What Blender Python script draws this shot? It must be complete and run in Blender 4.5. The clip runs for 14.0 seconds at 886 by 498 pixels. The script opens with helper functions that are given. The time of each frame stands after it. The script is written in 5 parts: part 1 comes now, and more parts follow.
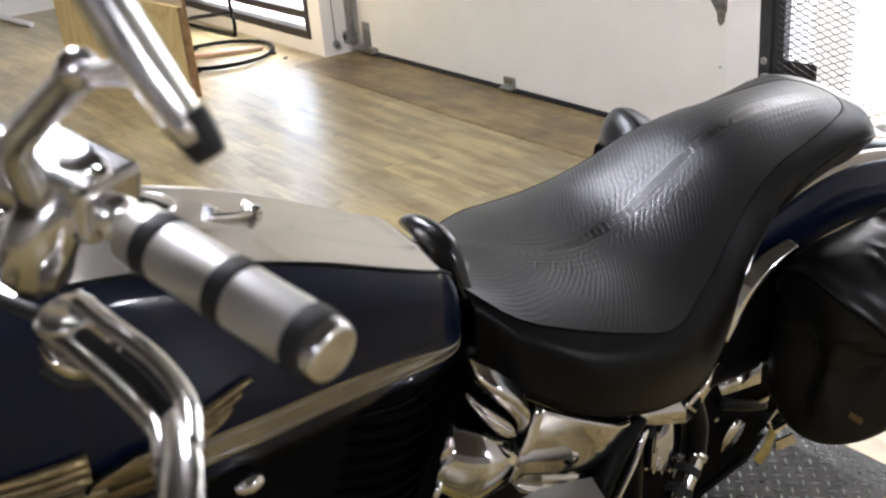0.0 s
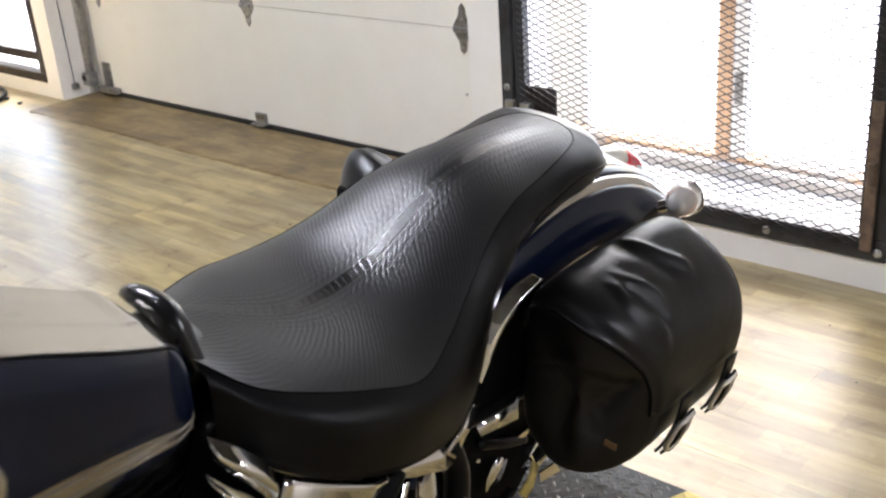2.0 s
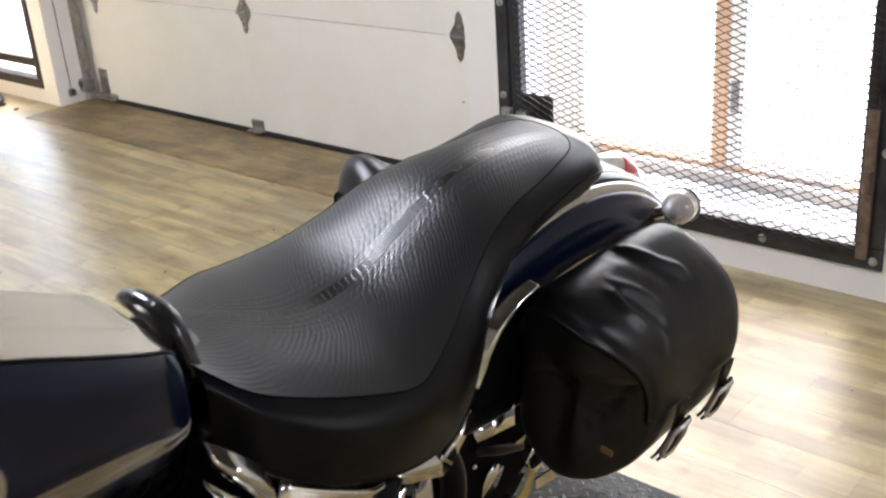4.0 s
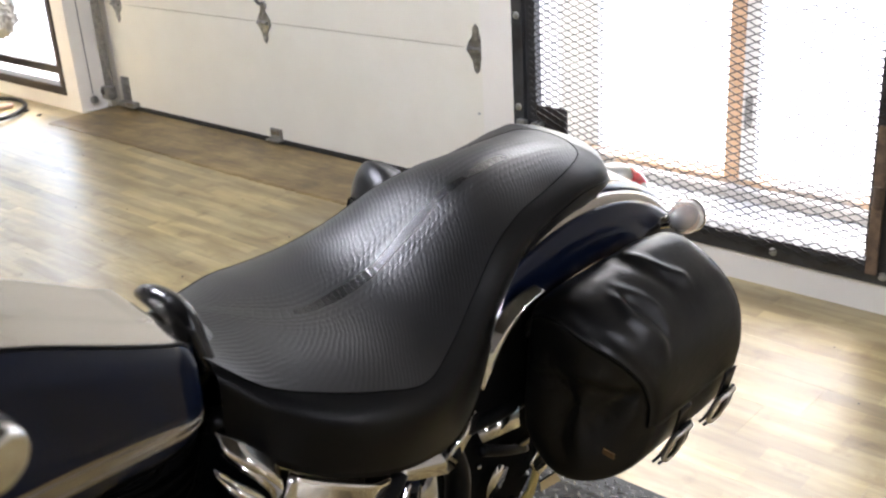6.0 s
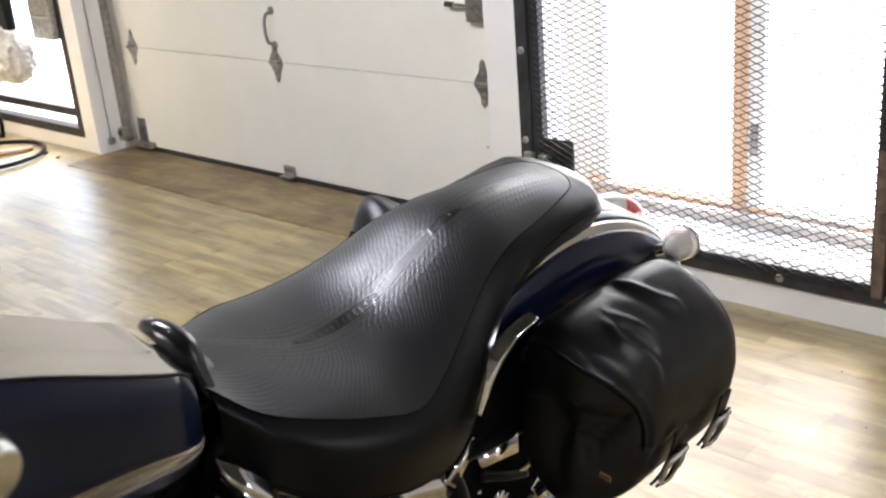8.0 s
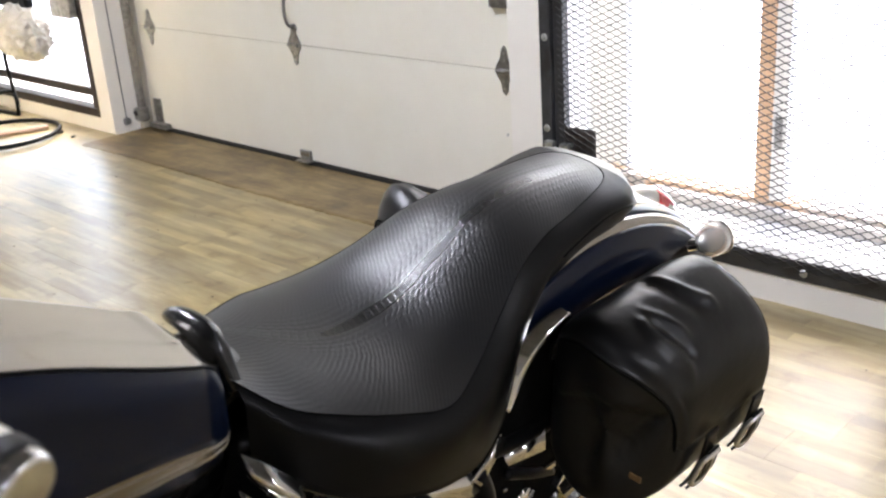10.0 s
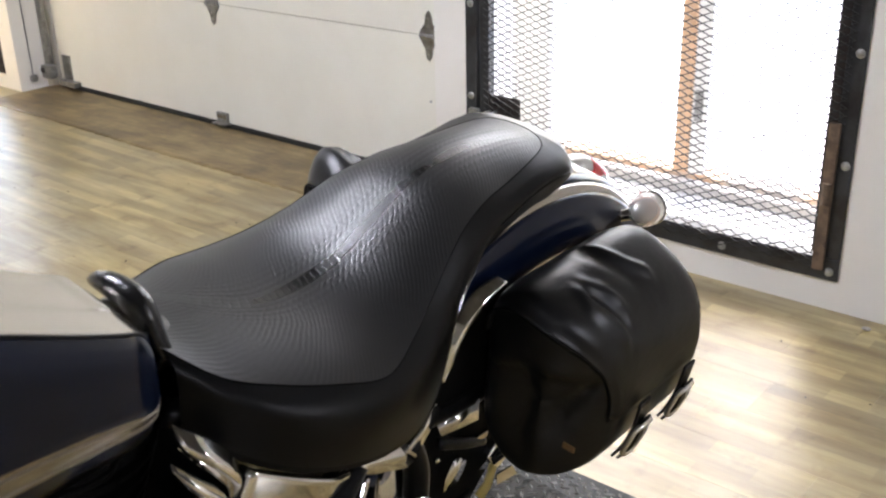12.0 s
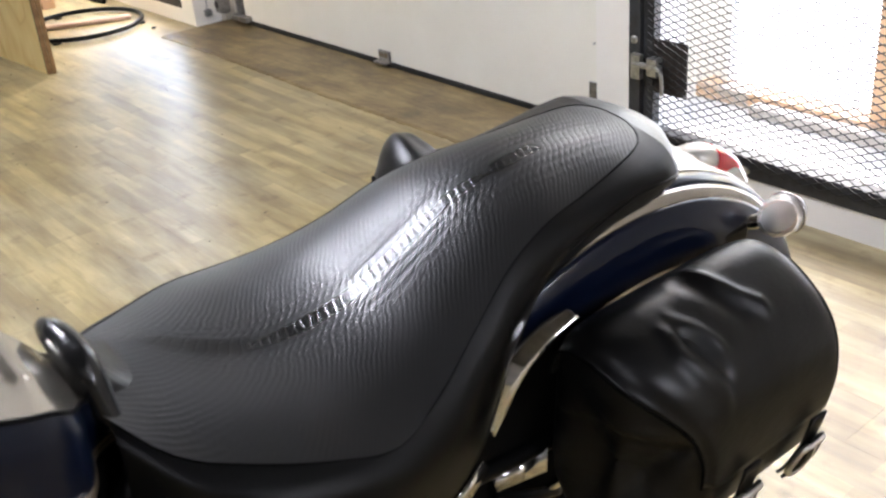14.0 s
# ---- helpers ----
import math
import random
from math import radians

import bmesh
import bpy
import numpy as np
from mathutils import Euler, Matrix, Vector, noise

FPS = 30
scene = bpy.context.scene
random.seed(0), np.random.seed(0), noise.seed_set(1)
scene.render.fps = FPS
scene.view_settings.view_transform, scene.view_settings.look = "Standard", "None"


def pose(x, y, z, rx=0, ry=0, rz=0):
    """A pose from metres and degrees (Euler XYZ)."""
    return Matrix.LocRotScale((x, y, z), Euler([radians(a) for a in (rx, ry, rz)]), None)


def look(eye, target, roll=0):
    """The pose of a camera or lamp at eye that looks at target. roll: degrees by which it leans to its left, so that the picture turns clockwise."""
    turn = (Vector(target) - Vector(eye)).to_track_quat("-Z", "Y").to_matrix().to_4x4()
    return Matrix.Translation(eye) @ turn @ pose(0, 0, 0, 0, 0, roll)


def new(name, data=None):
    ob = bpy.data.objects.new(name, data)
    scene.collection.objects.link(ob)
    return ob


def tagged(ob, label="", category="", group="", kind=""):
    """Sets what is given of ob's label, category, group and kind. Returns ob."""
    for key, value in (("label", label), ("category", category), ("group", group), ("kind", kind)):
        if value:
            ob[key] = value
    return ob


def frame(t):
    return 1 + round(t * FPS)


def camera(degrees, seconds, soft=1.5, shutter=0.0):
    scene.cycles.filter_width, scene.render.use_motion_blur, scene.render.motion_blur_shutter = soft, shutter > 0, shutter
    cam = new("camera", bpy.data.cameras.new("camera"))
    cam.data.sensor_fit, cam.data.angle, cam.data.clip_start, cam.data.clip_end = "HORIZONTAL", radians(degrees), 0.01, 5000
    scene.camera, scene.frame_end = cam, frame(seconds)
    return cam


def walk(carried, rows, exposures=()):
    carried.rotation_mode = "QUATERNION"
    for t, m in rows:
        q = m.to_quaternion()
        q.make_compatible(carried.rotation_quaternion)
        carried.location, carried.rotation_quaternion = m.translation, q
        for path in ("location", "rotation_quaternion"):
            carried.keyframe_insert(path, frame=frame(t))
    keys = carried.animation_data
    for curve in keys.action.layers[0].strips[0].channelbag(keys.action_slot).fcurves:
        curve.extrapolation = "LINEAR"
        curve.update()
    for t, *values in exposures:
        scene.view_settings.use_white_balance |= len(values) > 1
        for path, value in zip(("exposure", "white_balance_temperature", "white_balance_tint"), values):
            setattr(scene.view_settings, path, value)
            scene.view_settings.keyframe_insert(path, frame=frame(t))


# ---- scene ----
cam = camera(45.3, 14.0, soft=2.2)
PATH = [
    (0, (0.282, 0.262, 1.309), (1.311, 1.771, 0.495), -5.2),
    (0.5, (0.319, 0.263, 1.308), (1.491, 1.656, 0.481), -6.1),
    (1, (0.343, 0.274, 1.306), (1.626, 1.573, 0.489), -5.4),
    (1.5, (0.352, 0.278, 1.307), (1.692, 1.525, 0.5), -4.6),
    (2, (0.356, 0.284, 1.309), (1.711, 1.519, 0.51), -4.3),
    (2.5, (0.356, 0.285, 1.311), (1.717, 1.52, 0.522), -4.2),
    (3, (0.355, 0.285, 1.31), (1.715, 1.52, 0.521), -4.2),
    (5.5, (0.346, 0.269, 1.306), (1.717, 1.502, 0.532), -3.6),
    (6, (0.332, 0.251, 1.311), (1.684, 1.512, 0.549), -3.5),
    (6.5, (0.326, 0.216, 1.312), (1.665, 1.5, 0.565), -4.5),
    (7, (0.322, 0.197, 1.321), (1.674, 1.488, 0.61), -4.7),
    (9.5, (0.33, 0.227, 1.318), (1.662, 1.546, 0.621), -4.8),
    (10, (0.333, 0.245, 1.316), (1.659, 1.555, 0.592), -4.0),
    (10.5, (0.336, 0.264, 1.317), (1.656, 1.57, 0.575), -3.8),
    (11, (0.339, 0.275, 1.314), (1.669, 1.569, 0.568), -3.4),
    (11.5, (0.34, 0.283, 1.308), (1.674, 1.563, 0.544), -2.6),
    (12, (0.334, 0.287, 1.304), (1.75, 1.46, 0.517), -1.3),
    (12.5, (0.276, 0.29, 1.303), (1.751, 1.391, 0.52), 1.0),
    (13, (0.235, 0.293, 1.301), (1.628, 1.407, 0.396), -2.4),
    (13.5, (0.428, 0.313, 1.299), (1.718, 1.603, 0.478), -6.0),
    (14, (0.637, 0.343, 1.304), (1.738, 1.747, 0.401), -4.7),
]
walk(cam, [(t, look(eye, target, roll)) for t, eye, target, roll in PATH])
cam.data.dof.use_dof, cam.data.dof.focus_distance, cam.data.dof.aperture_fstop = True, 2.2, 10.0

# ---- world and light ----
world = bpy.data.worlds.new("overcast_sky")
world.use_nodes = True
scene.world = world
wn, wl = world.node_tree.nodes, world.node_tree.links
sky = wn.new("ShaderNodeTexSky")
sky.sky_type, sky.sun_disc = "NISHITA", False
sky.sun_elevation, sky.sun_rotation = radians(51), radians(60)
sky.air_density, sky.dust_density = 1.0, 3.0
wl.new(sky.outputs[0], wn["Background"].inputs[0])
wn["Background"].inputs[1].default_value = 0.15
sun = new("sun", bpy.data.lights.new("sun", "SUN"))
sun.data.energy, sun.data.angle, sun.data.color = 0.45, radians(24), (0.97, 0.98, 1.0)
sun.matrix_world = look((5.5, 3.2, 8), (0, 0, 0))
scene.view_settings.exposure = 2.95


# ---- materials ----
def material(name, colour, rough=0.5, metal=0.0, coat=0.0, spec=0.5):
    m = bpy.data.materials.new(name)
    m.use_nodes = True
    b = m.node_tree.nodes["Principled BSDF"]
    b.inputs["Base Color"].default_value = (*colour, 1)
    b.inputs["Roughness"].default_value = rough
    b.inputs["Metallic"].default_value = metal
    b.inputs["Coat Weight"].default_value = coat
    b.inputs["Coat Roughness"].default_value = 0.03
    b.inputs["Specular IOR Level"].default_value = spec
    return m


def node(m, kind, **values):
    n = m.node_tree.nodes.new(kind)
    for key, value in values.items():
        if key in n.inputs.keys():
            n.inputs[key].default_value = value
    return n


def wire(m, a, b):
    m.node_tree.links.new(a, b)


def bsdf(m):
    return m.node_tree.nodes["Principled BSDF"]


def coords(m, scale=(1, 1, 1), world_space=False):
    tc = m.node_tree.nodes.new("ShaderNodeTexCoord")
    mp = m.node_tree.nodes.new("ShaderNodeMapping")
    mp.inputs["Scale"].default_value = scale
    if world_space:
        geo = m.node_tree.nodes.new("ShaderNodeNewGeometry")
        wire(m, geo.outputs["Position"], mp.inputs["Vector"])
    else:
        wire(m, tc.outputs["Object"], mp.inputs["Vector"])
    return mp.outputs[0]


def grain(m, scale, detail=4.0, stretch=(1, 1, 1), world_space=True):
    n = node(m, "ShaderNodeTexNoise", Scale=scale, Detail=detail, Roughness=0.6)
    wire(m, coords(m, stretch, world_space), n.inputs["Vector"])
    return n.outputs["Fac"]


def ramp(m, fac, stops):
    r = m.node_tree.nodes.new("ShaderNodeValToRGB")
    while len(r.color_ramp.elements) < len(stops):
        r.color_ramp.elements.new(0.5)
    for e, (at, c) in zip(r.color_ramp.elements, stops):
        e.position, e.color = at, (*c, 1)
    wire(m, fac, r.inputs[0])
    return r.outputs[0]


def blend(m, fac, a, b, mode="MIX"):
    n = m.node_tree.nodes.new("ShaderNodeMix")
    n.data_type, n.blend_type = "RGBA", mode
    for value, socket in ((fac, n.inputs[0]), (a, n.inputs[6]), (b, n.inputs[7])):
        if isinstance(value, (int, float)):
            socket.default_value = value
        elif isinstance(value, tuple):
            socket.default_value = (*value, 1)
        else:
            wire(m, value, socket)
    return n.outputs[2]


def calc(m, op, a, b=None, c=None):
    n = m.node_tree.nodes.new("ShaderNodeMath")
    n.operation = op
    for value, socket in zip((a, b, c), n.inputs):
        if isinstance(value, (int, float)):
            socket.default_value = value
        elif value is not None:
            wire(m, value, socket)
    return n.outputs[0]


def relief(m, height, strength=0.3, distance=0.002):
    n = node(m, "ShaderNodeBump", Strength=strength, Distance=distance)
    wire(m, height, n.inputs["Height"])
    wire(m, n.outputs[0], bsdf(m).inputs["Normal"])


def colour(m, socket):
    wire(m, socket, bsdf(m).inputs["Base Color"])


def roughness(m, fac, low, high):
    wire(m, calc(m, "MULTIPLY_ADD", fac, high - low, low), bsdf(m).inputs["Roughness"])


def worn(name, base, dark, rough=0.5, scale=6.0, fine=120.0, bump=0.15, metal=0.0, coat=0.0, spread=0.12):
    m = material(name, base, rough, metal, coat)
    a, b = grain(m, scale), grain(m, fine, 3.0)
    c = ramp(m, a, [(0.35, dark), (0.62, base)])
    colour(m, blend(m, 0.15, c, ramp(m, b, [(0.3, dark), (0.7, base)])))
    roughness(m, a, rough - spread, rough + spread)
    relief(m, b, bump, 0.001)
    return m


M_WALL = worn("cream_wall_paint", (0.87, 0.84, 0.78), (0.82, 0.785, 0.72), 0.6, 2.5, 220, 0.12)
M_DOOR = worn("ivory_door_paint", (0.84, 0.815, 0.72), (0.80, 0.77, 0.67), 0.5, 3.0, 260, 0.08)
M_ROOF = worn("dark_ceiling_boards", (0.085, 0.08, 0.075), (0.055, 0.052, 0.05), 0.8, 3.0, 150, 0.2)
M_CEIL = worn("white_ceiling_paint", (0.78, 0.77, 0.74), (0.72, 0.70, 0.67), 0.8, 3.0, 150, 0.2)
M_STEEL = worn("dark_steel", (0.055, 0.058, 0.062), (0.03, 0.028, 0.028), 0.45, 14, 240, 0.2, 0.4)
M_MESH = worn("blackened_mesh_steel", (0.022, 0.022, 0.023), (0.014, 0.013, 0.013), 0.5, 14, 240, 0.2, 0.0)
M_RUST = worn("rusty_steel", (0.060, 0.046, 0.038), (0.026, 0.022, 0.021), 0.6, 22, 200, 0.4, 0.3)
M_GALV = worn("galvanised_steel", (0.40, 0.395, 0.385), (0.20, 0.195, 0.19), 0.38, 40, 300, 0.1, 0.9)
M_BROWNRUST = worn("brown_rust", (0.20, 0.135, 0.085), (0.08, 0.055, 0.04), 0.7, 30, 160, 0.5)
M_BOLT = worn("zinc_bolt", (0.55, 0.55, 0.52), (0.3, 0.3, 0.28), 0.4, 60, 400, 0.1, 0.9)
M_RUBBER = worn("black_rubber", (0.018, 0.018, 0.018), (0.012, 0.012, 0.012), 0.6, 30, 300, 0.2)
M_CHROME = material("chrome", (0.86, 0.85, 0.83), 0.06, 1.0)
M_HAZE = worn("hazed_chrome", (0.90, 0.89, 0.87), (0.84, 0.83, 0.81), 0.20, 18, 300, 0.03, 1.0, 0.0, 0.04)
M_BRUSHED = worn("satin_chrome", (0.90, 0.88, 0.84), (0.82, 0.80, 0.76), 0.42, 25, 400, 0.05, 1.0, 0.0, 0.05)
M_BLACK = worn("black_enamel", (0.004, 0.004, 0.0045), (0.003, 0.003, 0.003), 0.34, 30, 200, 0.1)
bsdf(M_BLACK).inputs["Specular IOR Level"].default_value = 0.14
M_FIN = worn("black_fin_casting", (0.003, 0.003, 0.003), (0.002, 0.002, 0.002), 0.5, 30, 200, 0.1)
bsdf(M_FIN).inputs["Specular IOR Level"].default_value = 0.05
M_BRONZE = worn("aged_bronze", (0.40, 0.32, 0.18), (0.20, 0.16, 0.09), 0.34, 60, 300, 0.2, 0.9)
M_PIN = material("brown_pinstripe", (0.22, 0.18, 0.13), 0.35, 0.3, 0.6)
M_ENGINE = worn("black_engine_casting", (0.003, 0.003, 0.003), (0.002, 0.002, 0.002), 0.75, 40, 300, 0.3)
bsdf(M_ENGINE).inputs["Specular IOR Level"].default_value = 0.08
M_BLUE = material("midnight_blue_paint", (0.0032, 0.0071, 0.0235), 0.34, 0.0, 0.6, 0.10)
bsdf(M_BLUE).inputs["Coat Roughness"].default_value = 0.07
M_CHAMP = material("champagne_paint", (0.54, 0.50, 0.43), 0.19, 0.85, 0.7)
M_RED = material("red_lens", (0.85, 0.04, 0.05), 0.15, 0.0, 0.6)
M_YELLOW = worn("worn_yellow_paint", (0.62, 0.48, 0.13), (0.44, 0.34, 0.11), 0.5, 18, 160, 0.25)
M_PLATE = worn("dark_tread_plate", (0.013, 0.0126, 0.0118), (0.007, 0.0068, 0.0064), 0.50, 12, 180, 0.25, 0.0)
bsdf(M_PLATE).inputs["Specular IOR Level"].default_value = 0.2
# Lugs are worn steel, made paler still to hold painted glints.
M_LUG = worn("worn_lugs_with_glints", (0.42, 0.41, 0.39), (0.20, 0.195, 0.185), 0.30, 20, 220, 0.2, 0.85)
M_SIDE = worn("yellow_paint_worn_to_metal", (0.50, 0.37, 0.12), (0.13, 0.105, 0.075), 0.5, 26, 120, 0.35, 0.2)
M_SATIN = material("satin_metal_plate", (0.62, 0.61, 0.59), 0.50, 1.0)
M_CLOTH = worn("pale_cloth", (0.60, 0.575, 0.53), (0.46, 0.44, 0.40), 0.9, 14, 160, 0.5)
M_TIMBER = worn("raw_timber", (0.62, 0.40, 0.25), (0.50, 0.31, 0.18), 0.7, 9, 90, 0.3)
# Glare outside and the dimmer porch are put into these two colours.
M_GROUND = worn("glare_white_ground", (0.92, 0.92, 0.92), (0.88, 0.88, 0.88), 0.85, 1.3, 60, 0.3)
M_PORCH = worn("dimmed_concrete", (0.50, 0.495, 0.485), (0.42, 0.415, 0.405), 0.85, 1.3, 60, 0.3)
M_GREYWOOD = worn("grey_timber", (0.52, 0.49, 0.46), (0.32, 0.30, 0.28), 0.8, 7, 80, 0.4)
M_SILL = material("patchy_weathered_timber", (0.4, 0.2, 0.1), 0.75)
colour(M_SILL, ramp(M_SILL, grain(M_SILL, 4.2, 3.0), [(0.38, (0.34, 0.32, 0.30)), (0.47, (0.48, 0.40, 0.33)), (0.56, (0.58, 0.38, 0.24))]))
relief(M_SILL, grain(M_SILL, 60.0), 0.4, 0.002)
M_GLASS = material("window_glass", (1, 1, 1), 0.02)
bsdf(M_GLASS).inputs["Transmission Weight"].default_value = 1.0
bsdf(M_GLASS).inputs["IOR"].default_value = 1.1
M_SIGNAL = material("clear_lens", (0.98, 0.96, 0.93), 0.08, 0.0, 0.6)
bsdf(M_SIGNAL).inputs["Transmission Weight"].default_value = 0.72
M_LAMP = material("lamp_diffuser", (0.9, 0.9, 0.88), 0.5)
bsdf(M_LAMP).inputs["Emission Color"].default_value = (0.905, 0.925, 1.06, 1)
bsdf(M_LAMP).inputs["Emission Strength"].default_value = 16.0


def leather(name, base, rough):
    m = material(name, base, rough, 0.0, 0.0, 0.3)
    a, b = grain(m, 5.0), grain(m, 420.0, 2.0)
    roughness(m, a, rough - 0.06, rough + 0.1)
    relief(m, b, 0.25, 0.0008)
    return m


M_SKIRT = leather("smooth_black_leather", (0.0030, 0.0030, 0.0031), 0.38)
bsdf(M_SKIRT).inputs["Specular IOR Level"].default_value = 0.22
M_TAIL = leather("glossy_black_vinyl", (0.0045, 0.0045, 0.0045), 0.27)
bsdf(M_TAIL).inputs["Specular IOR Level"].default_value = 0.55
M_LIP = leather("glossy_black_leather", (0.010, 0.010, 0.0105), 0.24)
relief(M_LIP, grain(M_LIP, 75.0, 4.0), 0.6, 0.004)
bsdf(M_LIP).inputs["Coat Weight"].default_value = 0.8
bsdf(M_LIP).inputs["Coat Roughness"].default_value = 0.18
M_BAG = leather("saddlebag_leather", (0.0032, 0.0032, 0.0033), 0.35)
bsdf(M_BAG).inputs["Specular IOR Level"].default_value = 0.40
relief(M_BAG, calc(M_BAG, "ADD", calc(M_BAG, "MULTIPLY", grain(M_BAG, 32.0, 4.0, (1, 1, 1.8)), 1.2), calc(M_BAG, "MULTIPLY", grain(M_BAG, 380.0, 2.0), 0.35)), 0.30, 0.0022)


def snakeskin():
    """A winding strip of belly scales, with slanting ribs of small scales beside it that fade outwards."""
    m = material("embossed_black_snakeskin", (0.0034, 0.0034, 0.0034), 0.36, 0.0, 0.0, 0.78)
    sep = m.node_tree.nodes.new("ShaderNodeSeparateXYZ")
    wire(m, coords(m), sep.inputs[0])
    x = sep.outputs[0]

    def times(a, b):
        return calc(m, "MULTIPLY", a, b)

    def plus(a, b):
        return calc(m, "ADD", a, b)

    def bell(v, width, power):
        return calc(m, "EXPONENT", times(calc(m, "POWER", calc(m, "ABSOLUTE", times(v, 1.0 / width)), power), -1.0))

    # the strip lies off the middle and swings over to the far side at the nose
    nose = calc(m, "MAXIMUM", calc(m, "SUBTRACT", 1.03, x), 0.0)
    course = calc(m, "MULTIPLY_ADD", times(nose, nose), 5.8, 1.10)
    wob = calc(m, "SUBTRACT", grain(m, 11.0, 2.0, (1, 1, 1), False), 0.5)
    across = plus(calc(m, "SUBTRACT", sep.outputs[1], course), times(wob, 0.008))
    reach = bell(calc(m, "SUBTRACT", x, 1.19), 0.265, 8.0)
    middle = times(bell(across, 0.0135, 5.0), reach)
    near = times(bell(across, 0.042, 2.6), reach)
    # ribs run aslant from front to rear and sway where they cross the strip
    sway = times(calc(m, "SINE", times(across, 2 * math.pi / 0.046)), 0.0034)
    drift = times(grain(m, 14.0, 3.0, (1, 1, 1), False), 0.016)
    phase = plus(plus(calc(m, "MULTIPLY_ADD", across, -0.75, x), times(sway, near)), drift)
    broad = calc(m, "PINGPONG", plus(phase, 1.0), 0.0045)
    plates = calc(m, "MINIMUM", times(broad, 800.0), 1.0)
    cells = calc(m, "SINE", times(plus(across, times(grain(m, 60.0, 2.0, (1, 1, 1), False), 0.006)), 2 * math.pi / 0.0105))
    scales = times(calc(m, "MINIMUM", times(broad, 380.0), 1.0), calc(m, "MULTIPLY_ADD", cells, 0.45, 0.55))
    fine = calc(m, "MULTIPLY_ADD", calc(m, "SINE", times(phase, 2 * math.pi / 0.0058)), 0.5, 0.5)
    dots = calc(m, "MULTIPLY_ADD", grain(m, 150.0, 2.0, (1, 1, 1), False), 1.1, 0.35)
    patch = ramp(m, grain(m, 6.0, 2.0, (1, 1, 1), False), [(0.30, (0.25, 0.25, 0.25)), (0.56, (1, 1, 1))])
    fine = times(times(fine, dots), times(patch, 0.62))
    height = plus(times(middle, times(plates, 0.68)), times(calc(m, "SUBTRACT", 1.0, middle), plus(times(near, times(scales, 1.35)), times(calc(m, "SUBTRACT", 1.0, near), fine))))
    height = plus(height, times(grain(m, 380.0, 2.0), 0.35))
    relief(m, height, 0.33, 0.0013)
    rough = calc(m, "MULTIPLY_ADD", grain(m, 5.0), 0.10, 0.40)
    wire(m, calc(m, "SUBTRACT", rough, plus(times(near, 0.04), times(middle, 0.15))), bsdf(m).inputs["Roughness"])
    return m


M_SNAKE = snakeskin()


def plank_floor():
    m = material("yellowed_plank_floor", (0.5, 0.4, 0.2), 0.32)
    info = m.node_tree.nodes.new("ShaderNodeObjectInfo")
    rnd = info.outputs["Random"]
    tone = ramp(m, rnd, [(0.0, (0.333, 0.273, 0.141)), (0.35, (0.376, 0.312, 0.160)), (0.7, (0.412, 0.347, 0.181)), (1.0, (0.354, 0.299, 0.172))])
    # three narrow strips to a plank, each of its own tone
    geo = m.node_tree.nodes.new("ShaderNodeNewGeometry")
    sep = m.node_tree.nodes.new("ShaderNodeSeparateXYZ")
    wire(m, geo.outputs["Position"], sep.inputs[0])
    cmb = m.node_tree.nodes.new("ShaderNodeCombineXYZ")
    wire(m, calc(m, "ADD", sep.outputs[1], 20.0), cmb.inputs[0])
    wire(m, calc(m, "SUBTRACT", 2.976 + 15.2, sep.outputs[0]), cmb.inputs[1])
    strips = node(m, "ShaderNodeTexBrick", Scale=1.0)
    strips.offset, strips.offset_frequency = 0.37, 2
    wire(m, cmb.outputs[0], strips.inputs["Vector"])
    strips.inputs["Color1"].default_value, strips.inputs["Color2"].default_value = (0.74, 0.71, 0.66, 1), (1.22, 1.20, 1.14, 1)
    strips.inputs["Mortar"].default_value = (0.86, 0.84, 0.79, 1)
    strips.inputs["Mortar Size"].default_value, strips.inputs["Mortar Smooth"].default_value = 0.0007, 0.3
    strips.inputs["Brick Width"].default_value, strips.inputs["Row Height"].default_value = 0.31, 0.152 / 3
    streak = grain(m, 26.0, 5.0, (1.0, 0.10, 1.0))
    cloud = grain(m, 4.5, 4.0, (1.0, 0.5, 1.0))
    c = blend(m, 1.0, tone, strips.outputs["Color"], "MULTIPLY")
    c = blend(m, 0.7, c, ramp(m, streak, [(0.32, (0.62, 0.56, 0.46)), (0.6, (1.12, 1.11, 1.08))]), "MULTIPLY")
    c = blend(m, ramp(m, cloud, [(0.42, (0, 0, 0)), (0.72, (0.6, 0.6, 0.6))]), c, (0.335, 0.297, 0.205))
    blotch = ramp(m, grain(m, 5.0, 5.0, (2.4, 0.42, 1.0)), [(0.36, (0.60, 0.52, 0.39)), (0.50, (0.90, 0.87, 0.80)), (0.64, (1.20, 1.19, 1.16))])
    c = blend(m, 0.85, c, blotch, "MULTIPLY")
    spots = ramp(m, grain(m, 9.0, 6.0), [(0.30, (0.52, 0.44, 0.34)), (0.43, (1, 1, 1))])
    colour(m, blend(m, 0.75, c, spots, "MULTIPLY"))
    roughness(m, cloud, 0.30, 0.42)
    bsdf(m).inputs["Coat Weight"].default_value = 0.30
    bsdf(m).inputs["Coat Roughness"].default_value = 0.31
    relief(m, streak, 0.10, 0.0006)
    return m


